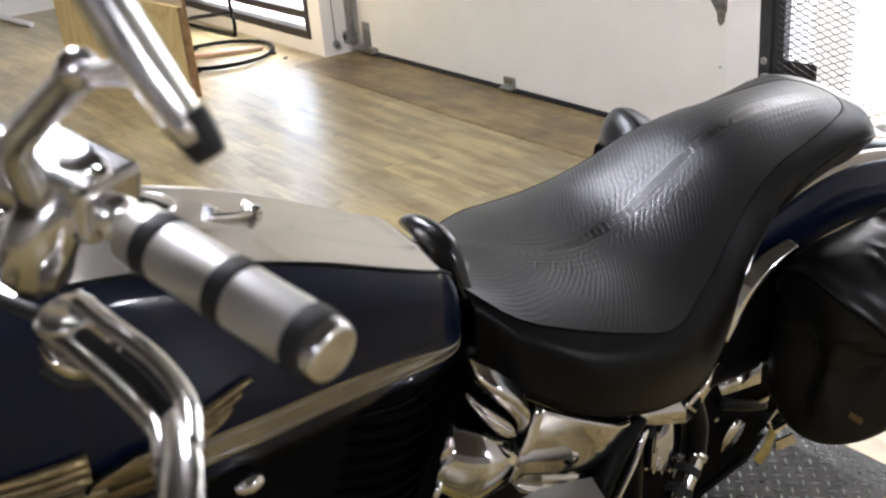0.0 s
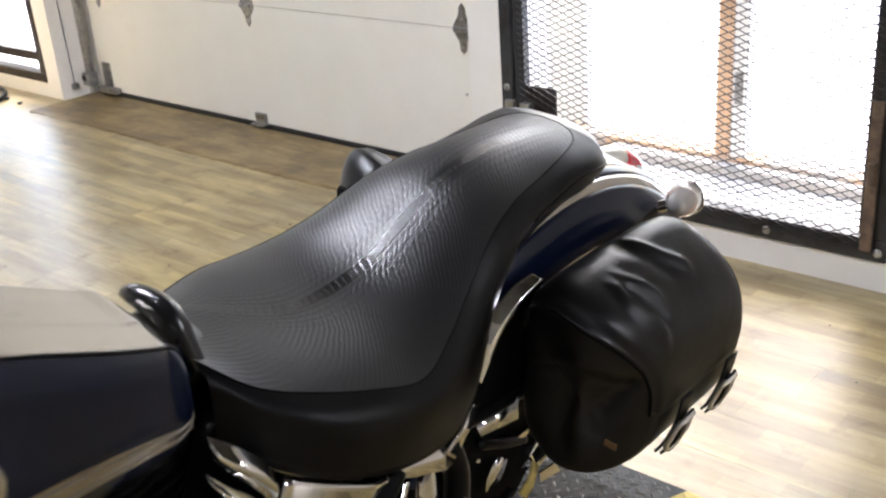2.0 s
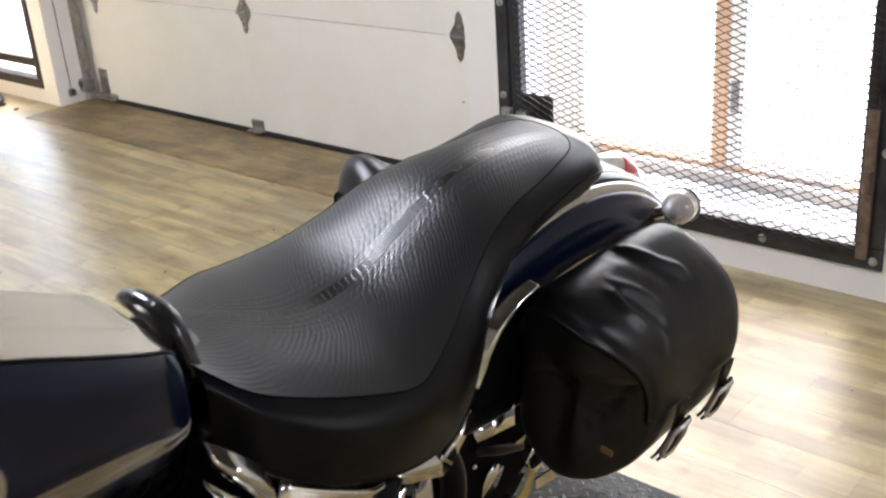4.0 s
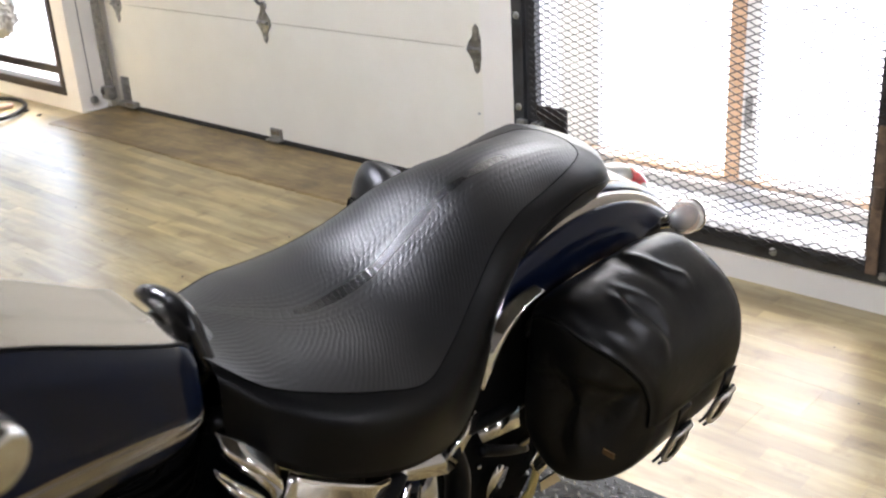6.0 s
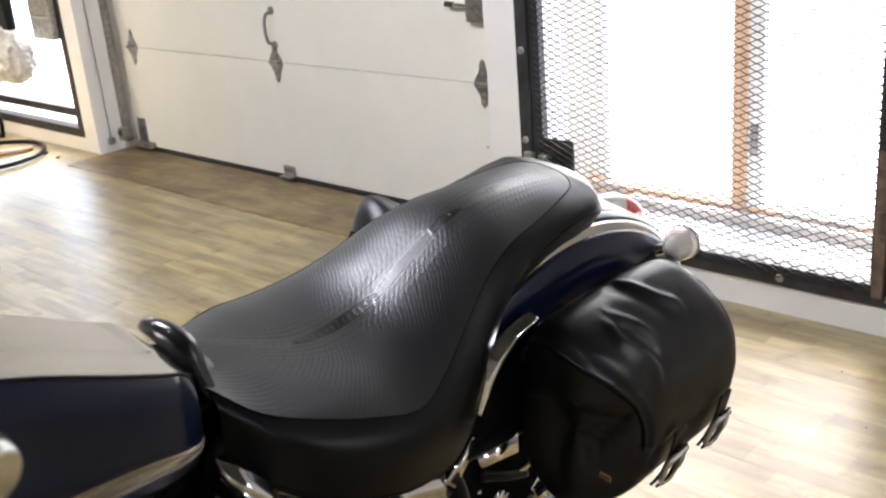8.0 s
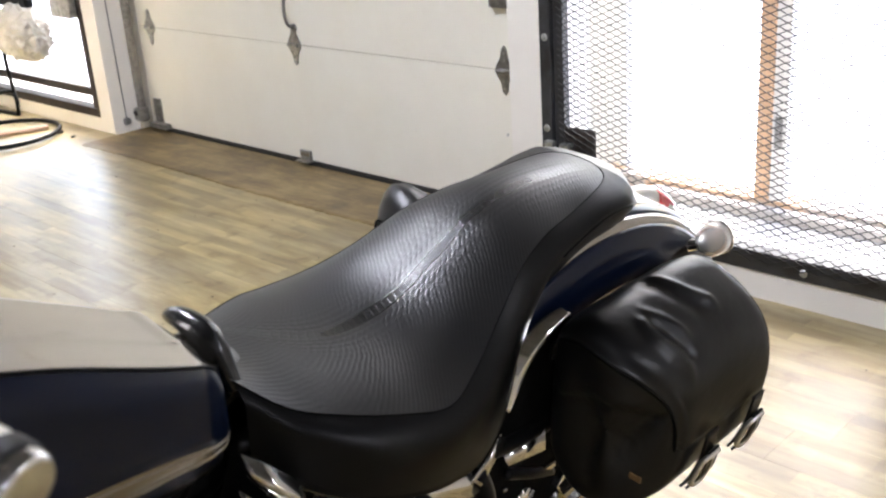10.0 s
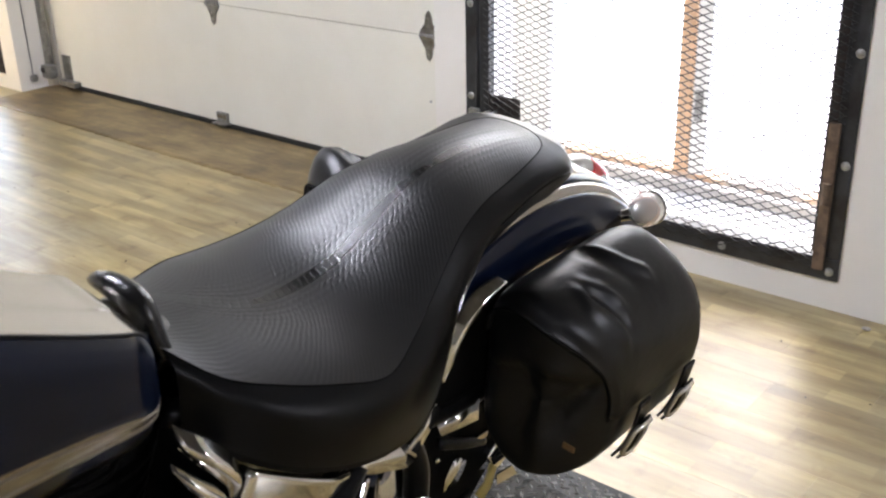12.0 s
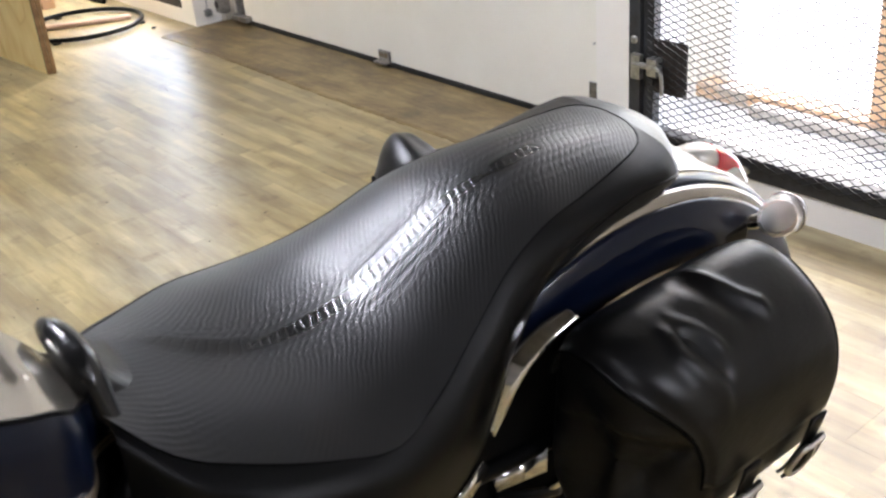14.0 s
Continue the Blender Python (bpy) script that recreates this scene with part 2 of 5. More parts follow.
def plywood():
    m = material("pine_plywood", (0.7, 0.5, 0.2), 0.5)
    n = node(m, "ShaderNodeTexNoise", Scale=3.2, Detail=2.0, Distortion=1.2)
    wire(m, coords(m, (1, 1.0, 0.45), True), n.inputs["Vector"])
    rings = calc(m, "FRACT", calc(m, "MULTIPLY", n.outputs["Fac"], 7.0))
    c = ramp(m, rings, [(0.0, (0.78, 0.55, 0.20)), (0.5, (0.90, 0.71, 0.33)), (0.9, (0.82, 0.59, 0.22)), (1.0, (0.64, 0.40, 0.12))])
    colour(m, blend(m, 0.3, c, ramp(m, grain(m, 40, 3, (1, 1, 0.1)), [(0.3, (0.74, 0.52, 0.19)), (0.7, (0.92, 0.75, 0.39))])))
    return m


M_FLOOR = plank_floor()
M_PLY = plywood()
M_PLYEDGE = worn("plywood_edge", (0.30, 0.17, 0.07), (0.18, 0.10, 0.04), 0.7, 30, 120, 0.3)


def stained_board():
    m = material("stained_brown_board", (0.22, 0.16, 0.08), 0.4)
    long = grain(m, 30.0, 5.0, (1.0, 0.12, 1.0))
    blot = node(m, "ShaderNodeTexNoise", Scale=4.0, Detail=7.0, Distortion=0.35, Roughness=0.68)
    wire(m, coords(m, (1.6, 0.8, 1.0), True), blot.inputs["Vector"])
    c = ramp(m, blot.outputs["Fac"], [(0.30, (0.06, 0.041, 0.018)), (0.43, (0.165, 0.117, 0.052)), (0.55, (0.27, 0.20, 0.095)), (0.70, (0.40, 0.32, 0.175))])
    colour(m, blend(m, 0.6, c, ramp(m, long, [(0.35, (0.55, 0.5, 0.42)), (0.65, (1.15, 1.12, 1.05))]), "MULTIPLY"))
    roughness(m, blot.outputs["Fac"], 0.30, 0.55)
    relief(m, long, 0.3, 0.0015)
    return m


M_THRESH = stained_board()
M_PALEPLY = worn("pale_plywood", (0.72, 0.62, 0.42), (0.64, 0.52, 0.32), 0.55, 4, 60, 0.15)
M_DOWEL = worn("pink_dowel", (0.62, 0.44, 0.36), (0.52, 0.36, 0.29), 0.6, 10, 80, 0.2)
M_JOINT = material("dark_joint", (0.20, 0.165, 0.10), 0.8)


# ---- building helpers ----
def thing(name, label, category, at=(0, 0, 0), group="", kind=""):
    ob = new(name)
    ob.location = at
    ob.empty_display_size = 0.1
    return tagged(ob, label, category, group, kind)


def mesh(name, bm, mat, smooth=False):
    bmesh.ops.recalc_face_normals(bm, faces=bm.faces)
    me = bpy.data.meshes.new(name)
    bm.to_mesh(me)
    bm.free()
    for f in me.polygons:
        f.use_smooth = smooth
    me.materials.append(mat)
    return me


def part(name, bm, mat, parent=None, label="", smooth=False):
    """Link a bmesh, given in world coordinates, as one mesh object under a thing or part."""
    ob = new(name, mesh(name, bm, mat, smooth))
    if parent is not None:
        ob.parent = parent
        if parent.parent is None:
            ob.matrix_parent_inverse = Matrix.Translation(-parent.location)
    return tagged(ob, label)


def box(x0, x1, y0, y1, z0, z1, bevel=0.0, seg=2, bm=None):
    bm = bm or bmesh.new()
    r = bmesh.ops.create_cube(bm, size=1, matrix=Matrix.Translation(((x0 + x1) / 2, (y0 + y1) / 2, (z0 + z1) / 2)) @ Matrix.Diagonal((x1 - x0, y1 - y0, z1 - z0, 1)))
    if bevel:
        edges = list({e for v in r["verts"] for e in v.link_edges})
        bmesh.ops.bevel(bm, geom=edges, offset=bevel, segments=seg, affect="EDGES", profile=0.5)
    return bm


def rod(a, b, r, r2=None, n=20, bevel=0.0, bm=None):
    """A round bar from a to b, its ends rounded by bevel."""
    bm = bm or bmesh.new()
    a, b = Vector(a), Vector(b)
    m = Matrix.Translation((a + b) / 2) @ (b - a).to_track_quat("Z", "Y").to_matrix().to_4x4()
    r2 = r if r2 is None else r2
    res = bmesh.ops.create_cone(bm, cap_ends=True, segments=n, radius1=r, radius2=r2, depth=(b - a).length, matrix=m)
    if bevel:
        caps = [f for f in {f for v in res["verts"] for f in v.link_faces} if len(f.verts) == n]
        edges = list({e for f in caps for e in f.edges})
        bmesh.ops.bevel(bm, geom=edges, offset=bevel, segments=3, affect="EDGES", profile=0.5)
    return bm


def ball(c, r, scale=(1, 1, 1), u=24, v=14, bm=None):
    bm = bm or bmesh.new()
    bmesh.ops.create_uvsphere(bm, u_segments=u, v_segments=v, radius=r, matrix=Matrix.Translation(c) @ Matrix.Diagonal((*scale, 1)))
    return bm


def spline(points, n):
    """n samples of a smooth curve through the points."""
    p = [Vector(q) for q in points]
    p = [2 * p[0] - p[1]] + p + [2 * p[-1] - p[-2]]
    out = []
    for i in range(n):
        s = i / (n - 1) * (len(p) - 3)
        k = min(int(s), len(p) - 4)
        t = s - k
        a, b, c, d = p[k:k + 4]
        out.append(0.5 * (2 * b + (c - a) * t + (2 * a - 5 * b + 4 * c - d) * t * t + (3 * b - a - 3 * c + d) * t ** 3))
    return out


def tube(points, r, n=10, samples=0, closed=False, flat=1.0, bm=None):
    """A pipe along the points; flat squashes its second cross axis."""
    bm = bm or bmesh.new()
    pts = spline(points, samples) if samples else [Vector(p) for p in points]
    rings, up = [], None
    for i, p in enumerate(pts):
        if closed:
            d = pts[(i + 1) % len(pts)] - pts[i - 1]
        else:
            d = pts[min(i + 1, len(pts) - 1)] - pts[max(i - 1, 0)]
        d.normalize()
        if up is None:
            up = d.orthogonal().normalized()
        up = (up - d * up.dot(d)).normalized()
        side = d.cross(up)
        rr = r(i / (len(pts) - 1)) if callable(r) else r
        rings.append([bm.verts.new(p + rr * (math.cos(2 * math.pi * k / n) * up + flat * math.sin(2 * math.pi * k / n) * side)) for k in range(n)])
    pairs = list(zip(rings, rings[1:])) + ([(rings[-1], rings[0])] if closed else [])
    for a, b in pairs:
        for k in range(n):
            bm.faces.new((a[k], a[(k + 1) % n], b[(k + 1) % n], b[k]))
    if not closed:
        bm.faces.new(rings[0][::-1])
        bm.faces.new(rings[-1])
    return bm


def sheet(grid, thick=0.0, bm=None):
    """A surface through a grid of points."""
    bm = bm or bmesh.new()
    v = [[bm.verts.new(p) for p in row] for row in grid]
    for a, b in zip(v, v[1:]):
        for k in range(len(a) - 1):
            bm.faces.new((a[k], a[k + 1], b[k + 1], b[k]))
    if thick:
        bmesh.ops.recalc_face_normals(bm, faces=bm.faces)
        bmesh.ops.solidify(bm, geom=bm.faces[:], thickness=thick)
    return bm


def table(rows, x):
    """Columns of a table, smoothly between its rows by the first column."""
    rows = [Vector(r) if len(r) < 5 else r for r in rows]
    k = max(i for i in range(len(rows) - 1) if i == 0 or rows[i][0] <= x)
    p = [rows[max(k - 1, 0)], rows[k], rows[k + 1], rows[min(k + 2, len(rows) - 1)]]
    h = p[2][0] - p[1][0]
    t = min(max((x - p[1][0]) / h, 0), 1)
    out = []
    for c in range(1, len(p[0])):
        m1 = (p[2][c] - p[0][c]) / (p[2][0] - p[0][0]) * h
        m2 = (p[3][c] - p[1][c]) / (p[3][0] - p[1][0]) * h
        out.append((2 * t ** 3 - 3 * t * t + 1) * p[1][c] + (t ** 3 - 2 * t * t + t) * m1 + (3 * t * t - 2 * t ** 3) * p[2][c] + (t ** 3 - t * t) * m2)
    return out


def prism(outline, axis, lo, hi, bevel=0.0, bm=None):
    """A flat outline drawn out along an axis: for 'x' the outline is (y, z), for 'y' (x, z), for 'z' (x, y)."""
    bm = bm or bmesh.new()
    put = {"x": lambda a, b, c: (c, a, b), "y": lambda a, b, c: (a, c, b), "z": lambda a, b, c: (a, b, c)}[axis]
    lower = [bm.verts.new(put(a, b, lo)) for a, b in outline]
    upper = [bm.verts.new(put(a, b, hi)) for a, b in outline]
    n = len(outline)
    caps = [bm.faces.new(lower), bm.faces.new(upper)]
    for k in range(n):
        bm.faces.new((lower[k], lower[(k + 1) % n], upper[(k + 1) % n], upper[k]))
    if bevel:
        bmesh.ops.recalc_face_normals(bm, faces=bm.faces)
        bmesh.ops.bevel(bm, geom=list({e for f in caps for e in f.edges}), offset=bevel, segments=2, affect="EDGES", profile=0.5)
    return bm


# ---- the room: plan in metres; the street wall stands at x = WX ----
WX, THICK, TOP = 2.976, 0.26, 2.9
X0, Y0, Y1 = -5.0, -7.0, 8.2
GY0, GY1, GX = 2.492, 5.149, 3.151      # garage opening, and the door's inner face
MY0, MY1, MZ0, MZ1 = 1.112, 2.358, 0.086, 2.30   # mesh door's opening
VY0, VY1, VZ0, VZ1 = 5.27, 7.10, 0.075, 2.0      # window


M_DIM = worn("warm_grey_wall_paint", (0.30, 0.28, 0.26), (0.24, 0.22, 0.205), 0.7, 2.5, 220, 0.12)


def wall(name, label, boxes, mat=M_WALL):
    bm = bmesh.new()
    for b in boxes:
        box(*b, bm=bm)
    ob = part(name, bm, mat)
    return tagged(ob, label, "wall", kind="structure")


wall("wall_street", "cream painted wall with garage, mesh and window openings", [
    (WX, WX + THICK, Y0, MY0, 0, TOP),
    (WX, WX + THICK, MY0, MY1, 0, MZ0), (WX, WX + THICK, MY0, MY1, MZ1, TOP),
    (WX, WX + THICK, MY1, GY0, 0, TOP),
    (WX, WX + THICK, GY0, GY1, 2.14, TOP),
    (WX, WX + THICK, GY1, VY0, 0, TOP),
    (WX, WX + THICK, VY0, VY1, 0, VZ0), (WX, WX + THICK, VY0, VY1, VZ1, TOP),
    (WX, WX + THICK, VY1, Y1, 0, TOP)])
wall("wall_far", "plain cream painted end wall", [(X0, WX, Y1, Y1 + 0.15, 0, TOP)])
wall("wall_near", "plain dark grey painted end wall", [(X0, WX, Y0 - 0.15, Y0, 0, TOP)], M_DIM)
wall("wall_back", "plain dark grey painted back wall", [(X0 - 0.15, X0, Y0 - 0.15, Y1 + 0.15, 0, TOP)], M_DIM)
tagged(part("ceiling", box(X0 - 0.15, WX + THICK, Y0 - 0.15, Y1 + 0.15, TOP, TOP + 0.15), M_ROOF), "dark boarded workshop ceiling", "ceiling", kind="structure")
floor = tagged(part("floor", box(X0, WX, Y0, Y1, -0.12, -0.006), M_JOINT), "yellowed wood plank floor with grey wear", "floor", kind="structure")
ground = tagged(part("ground", box(WX, 60, -50, 60, -0.2, -0.012), M_GROUND), "white ground outside the doors, coloured for its glare", "ground", kind="structure")
tagged(part("porch_slab", prism([(WX + THICK, 0.2), (3.72, 0.2), (3.72, 3.6), (WX + THICK, 3.6)], "z", -0.012, 0.03), M_PORCH), "concrete slab outside the mesh door, dimmed in its colour", "slab", kind="structure")

# Unseen lamps: the first placed from the seat's sheen, the others added as fill.
for lx, ly, half in ((0.85, 2.75, 0.55), (1.7, 6.3, 0.13), (2.6, -4.2, 0.6), (-2.5, -2.5, 0.5)):
    lamp = thing("added_ceiling_light", "unseen ceiling light with white diffuser, added to light the room", "lamp", (lx, ly, TOP), "ceiling lights")
    part("frame", box(lx - 0.16, lx + 0.16, ly - half - 0.04, ly + half + 0.04, TOP - 0.05, TOP - 0.001, 0.006), M_CEIL, lamp)
    part("diffuser", box(lx - 0.13, lx + 0.13, ly - half, ly + half, TOP - 0.075, TOP - 0.052, 0.008), M_LAMP, lamp, "glowing white diffuser")

# ---- garage door ----
gdoor = thing("door_1", "closed ivory sectional garage door with galvanised hinges", "garage door", (GX, 3.8, 0), kind="structure")
for k in range(4):
    z0 = 0.025 + k * 0.5335 - (0.025 if k else 0)
    part("panel", box(GX, GX + 0.045, GY0 - 0.02, 5.055, z0 + 0.0015, (k + 1) * 0.5335 - 0.0015, 0.002), M_DOOR, gdoor)
part("bottom_seal", box(GX - 0.006, GX + 0.04, GY0 - 0.02, 5.06, 0.0, 0.026, 0.005), M_RUBBER, gdoor, "black rubber bottom seal")


def hinge(y, z):
    leaf = [(0.0, 0.088), (0.012, 0.075), (0.016, 0.045), (0.040, 0.012), (0.040, -0.012), (0.016, -0.045), (0.012, -0.075), (0.0, -0.088),
            (-0.012, -0.075), (-0.016, -0.045), (-0.040, -0.012), (-0.040, 0.012), (-0.016, 0.045), (-0.012, 0.075)]
    h = part("hinge", prism([(y + a, z + b) for a, b in leaf], "x", GX - 0.006, GX - 0.0005, 0.001), M_GALV, gdoor, "galvanised diamond hinge")
    part("pin", rod((GX - 0.013, y - 0.032, z), (GX - 0.013, y + 0.032, z), 0.008, bevel=0.002), M_GALV, h)
    for dz in (0.062, -0.062, 0.036, -0.036):
        part("screw", rod((GX - 0.010, y, z + dz), (GX - 0.005, y, z + dz), 0.006, n=10), M_BOLT, h)


for hy in (2.66, 3.823, 4.945):
    for hz in (0.5335, 1.067, 1.60):
        hinge(hy, hz)
grip_bar = part("lift_handle", tube([(GX - 0.004, 3.813, 0.745), (GX - 0.035, 3.815, 0.735), (GX - 0.045, 3.816, 0.68), (GX - 0.035, 3.815, 0.625), (GX - 0.004, 3.814, 0.612)], 0.007, 8, 24), M_GALV, gdoor, "bent steel lift handle", True)
for hz in (0.752, 0.605):
    part("foot", rod((GX - 0.006, 3.814, hz), (GX - 0.0005, 3.814, hz), 0.018, n=14, bevel=0.002), M_GALV, grip_bar)
lock = part("slide_lock", box(GX - 0.03, GX - 0.001, 2.60, 2.70, 0.755, 0.845, 0.004), M_GALV, gdoor, "galvanised slide lock")
part("bolt", rod((GX - 0.02, 2.69, 0.806), (GX - 0.02, 2.775, 0.812), 0.007, bevel=0.002), M_GALV, lock)
part("knob", rod((GX - 0.02, 2.76, 0.811), (GX - 0.02, 2.80, 0.813), 0.010, bevel=0.003), M_RUBBER, lock)
bracket = part("bottom_bracket", box(GX - 0.012, GX - 0.001, 3.79, 3.86, 0.028, 0.072, 0.002), M_GALV, gdoor)
part("flange", box(GX - 0.04, GX - 0.002, 3.78, 3.865, 0.022, 0.030, 0.002), M_GALV, bracket)
for dy in (3.806, 3.826, 3.846):
    part("slot", box(GX - 0.014, GX - 0.0115, dy - 0.006, dy + 0.006, 0.045, 0.062), M_JOINT, bracket)
corner = part("corner_bracket", box(GX - 0.008, GX - 0.001, 4.955, 5.02, 0.03, 0.17, 0.002), M_GALV, gdoor)
part("foot_plate", box(GX - 0.04, GX - 0.002, 4.89, 5.03, 0.024, 0.05, 0.003), M_GALV, corner)
part("corner_bracket", box(GX - 0.008, GX - 0.001, 2.60, 2.68, 0.03, 0.17, 0.002), M_GALV, gdoor)
part("edge_screw", rod((GX - 0.004, 2.66, 0.30), (GX, 2.66, 0.30), 0.005, n=10), M_BOLT, gdoor)
track = thing("door_track", "galvanised vertical roller track beside the garage door", "track", (GX - 0.05, 5.08, 0), kind="structure")
part("channel", box(GX - 0.056, GX - 0.03, 5.058, 5.072, 0.05, 2.2, 0.003), M_GALV, track)
part("channel", box(GX - 0.058, GX - 0.050, 5.073, 5.096, 0.05, 2.2, 0.002), M_GALV, track)
part("jamb_angle", box(GX - 0.03, GX + 0.03, 5.108, 5.147, 0.0, 2.2, 0.003), M_WALL, track)
part("weather_stop", box(GX + 0.046, GX + 0.07, 4.99, 5.147, 0.0, 2.2, 0.002), M_WALL, track)
part("roller_bracket", box(GX - 0.085, GX - 0.03, 5.035, 5.095, 0.06, 0.125, 0.006), M_GALV, track)
part("roller", rod((GX - 0.09, 5.075, 0.10), (GX - 0.05, 5.075, 0.10), 0.016, bevel=0.003), M_STEEL, track)
part("pulley", rod((GX - 0.12, 5.138, 0.055), (GX - 0.09, 5.138, 0.055), 0.018, bevel=0.003), M_GALV, track)
part("cable", tube([(GX - 0.105, 5.14, 0.06), (GX - 0.11, 5.14, 0.7), (GX - 0.12, 5.14, 2.1)], 0.0022, 6), M_STEEL, track)

# ---- threshold board before the garage door ----
rag = random.Random(8)
edge = []
for k in range(121):
    y = GY0 + 0.001 + (5.115 - GY0 - 0.001) * k / 120
    edge.append((2.765 + 0.006 * math.sin(y * 3.1) + rag.uniform(-0.005, 0.004), y))
board = bmesh.new()
low = [board.verts.new((x, y, -0.012)) for x, y in edge]
rise = [board.verts.new((x + 0.002, y, 0.003)) for x, y in edge]
flat = [board.verts.new((x + 0.012 + rag.uniform(0, 0.006), y, 0.006)) for x, y in edge]
back = [board.verts.new((GX + 0.02, y, 0.006)) for x, y in edge]
for p, q in ((low, rise), (rise, flat), (flat, back)):
    for k in range(120):
        board.faces.new((p[k], q[k], q[k + 1], p[k + 1]))
tagged(part("threshold", board, M_THRESH), "stained brown threshold board with ragged edge", "threshold", kind="structure")

# ---- mesh door ----
mdoor = thing("door_2", "dark steel security door with expanded metal mesh", "mesh door", (WX, 1.735, MZ0), kind="structure")
FX = WX - 0.008
part("bottom_rail", box(FX, FX + 0.05, MY0, MY1, MZ0, MZ0 + 0.062, 0.003), M_STEEL, mdoor)
part("top_rail", box(FX, FX + 0.05, MY0, MY1, MZ1 - 0.06, MZ1, 0.003), M_STEEL, mdoor)
part("stile", box(FX, FX + 0.05, MY0, MY0 + 0.05, MZ0 + 0.064, MZ1 - 0.062, 0.003), M_STEEL, mdoor)
part("stile", box(FX, FX + 0.05, MY1 - 0.042, MY1, MZ0 + 0.064, MZ1 - 0.062, 0.003), M_STEEL, mdoor)
part("inner_stile", box(FX + 0.012, FX + 0.045, MY1 - 0.083, MY1 - 0.046, MZ0 + 0.066, MZ1 - 0.064, 0.003), M_STEEL, mdoor)
part("inner_stile", box(FX + 0.012, FX + 0.045, MY0 + 0.053, MY0 + 0.082, MZ0 + 0.066, MZ1 - 0.064, 0.003), M_RUST, mdoor, "rust-stained inner stile")
for by, bz in ((2.336, 0.412), (2.336, 0.706), (2.336, 1.1), (1.442, 0.112), (1.93, 0.112), (1.135, 0.112), (1.128, 0.41), (1.128, 0.70), (1.128, 1.1)):
    part("bolt", ball((FX - 0.001, by, bz), 0.0125, (0.5, 1, 1), 12, 8), M_BOLT, mdoor, "", True)


def expanded_mesh(x, y0, y1, z0, z1, pitch_y, pitch_z, w, t):
    """Zigzag strands that meet in diamonds."""
    bm = bmesh.new()
    rows, cols = int((z1 - z0) / pitch_z), int((y1 - y0) / (pitch_y / 2))
    for r in range(rows + 1):
        prev = None
        for c in range(cols + 1):
            up = (c + r) % 2
            z = z0 + r * pitch_z + (0.5 if up else -0.5) * pitch_z * 0.96
            y = y0 + c * pitch_y / 2
            xo = x + (0.0025 if up else -0.0025)
            ring = [bm.verts.new((xo + a, y, z + b)) for a, b in ((-t, -w), (t, -w), (t, w), (-t, w))]
            if prev:
                for k in range(4):
                    bm.faces.new((prev[k], prev[(k + 1) % 4], ring[(k + 1) % 4], ring[k]))
            prev = ring
    return bm


part("mesh_panel", expanded_mesh(FX - 0.0045, MY0 + 0.030, MY1 - 0.058, MZ0 + 0.034, MZ1 - 0.030, 0.051, 0.0106, 0.0016, 0.0015), M_MESH, mdoor, "dark expanded metal diamond mesh")
part("hinge_strip", box(FX - 0.012, FX - 0.001, 1.150, 1.180, 0.115, 0.52, 0.002), M_BROWNRUST, mdoor, "rust brown hinge strip")
part("hinge_knuckle", rod((FX - 0.012, 1.165, 0.30), (FX - 0.012, 1.165, 0.36), 0.012, n=14, bevel=0.002), M_BROWNRUST, mdoor)
plate = part("latch_plate", box(FX + 0.014, FX + 0.020, 2.155, 2.276, 0.262, 0.422, 0.002), M_RUST, mdoor, "rusty lock guard plate")
latch = part("latch", box(FX - 0.02, FX + 0.0, 2.30, 2.335, 0.30, 0.375, 0.003), M_BOLT, mdoor, "zinc barrel bolt latch")
part("barrel", rod((FX - 0.014, 2.33, 0.345), (FX - 0.014, 2.235, 0.345), 0.009, bevel=0.002), M_BOLT, latch)
part("keeper", box(FX - 0.02, FX + 0.012, 2.24, 2.275, 0.318, 0.372, 0.003), M_BOLT, latch)
part("lever", tube([(FX - 0.014, 2.245, 0.345), (FX - 0.022, 2.225, 0.343), (FX - 0.024, 2.215, 0.32), (FX - 0.024, 2.213, 0.272)], 0.006, 8, 14), M_BOLT, latch, "", True)

# ---- window ----
win = thing("window_1", "dark brown steel window in the cream wall", "window", (WX, 6.2, VZ0), kind="structure")


def frame_of(name, y0, y1, z0, z1, x0, x1, w, mat, parent):
    for b in ((x0, x1, y0, y1, z0, z0 + w), (x0, x1, y0, y1, z1 - w, z1), (x0, x1, y0, y0 + w, z0 + w + 0.001, z1 - w - 0.001), (x0, x1, y1 - w, y1, z0 + w + 0.001, z1 - w - 0.001)):
        part(name, box(*b, 0.003), mat, parent)


frame_of("window_frame", VY0, VY1, VZ0, VZ1, WX - 0.006, WX + 0.06, 0.045, M_RUST, win)
frame_of("sash", VY0 + 0.075, VY1 - 0.075, VZ0 + 0.085, VZ1 - 0.085, WX + 0.05, WX + 0.08, 0.042, M_RUST, win)
pane = part("pane", box(WX + 0.063, WX + 0.067, VY0 + 0.11, VY1 - 0.11, VZ0 + 0.12, VZ1 - 0.12), M_GLASS, win, "clear window pane")
pane.visible_shadow = False

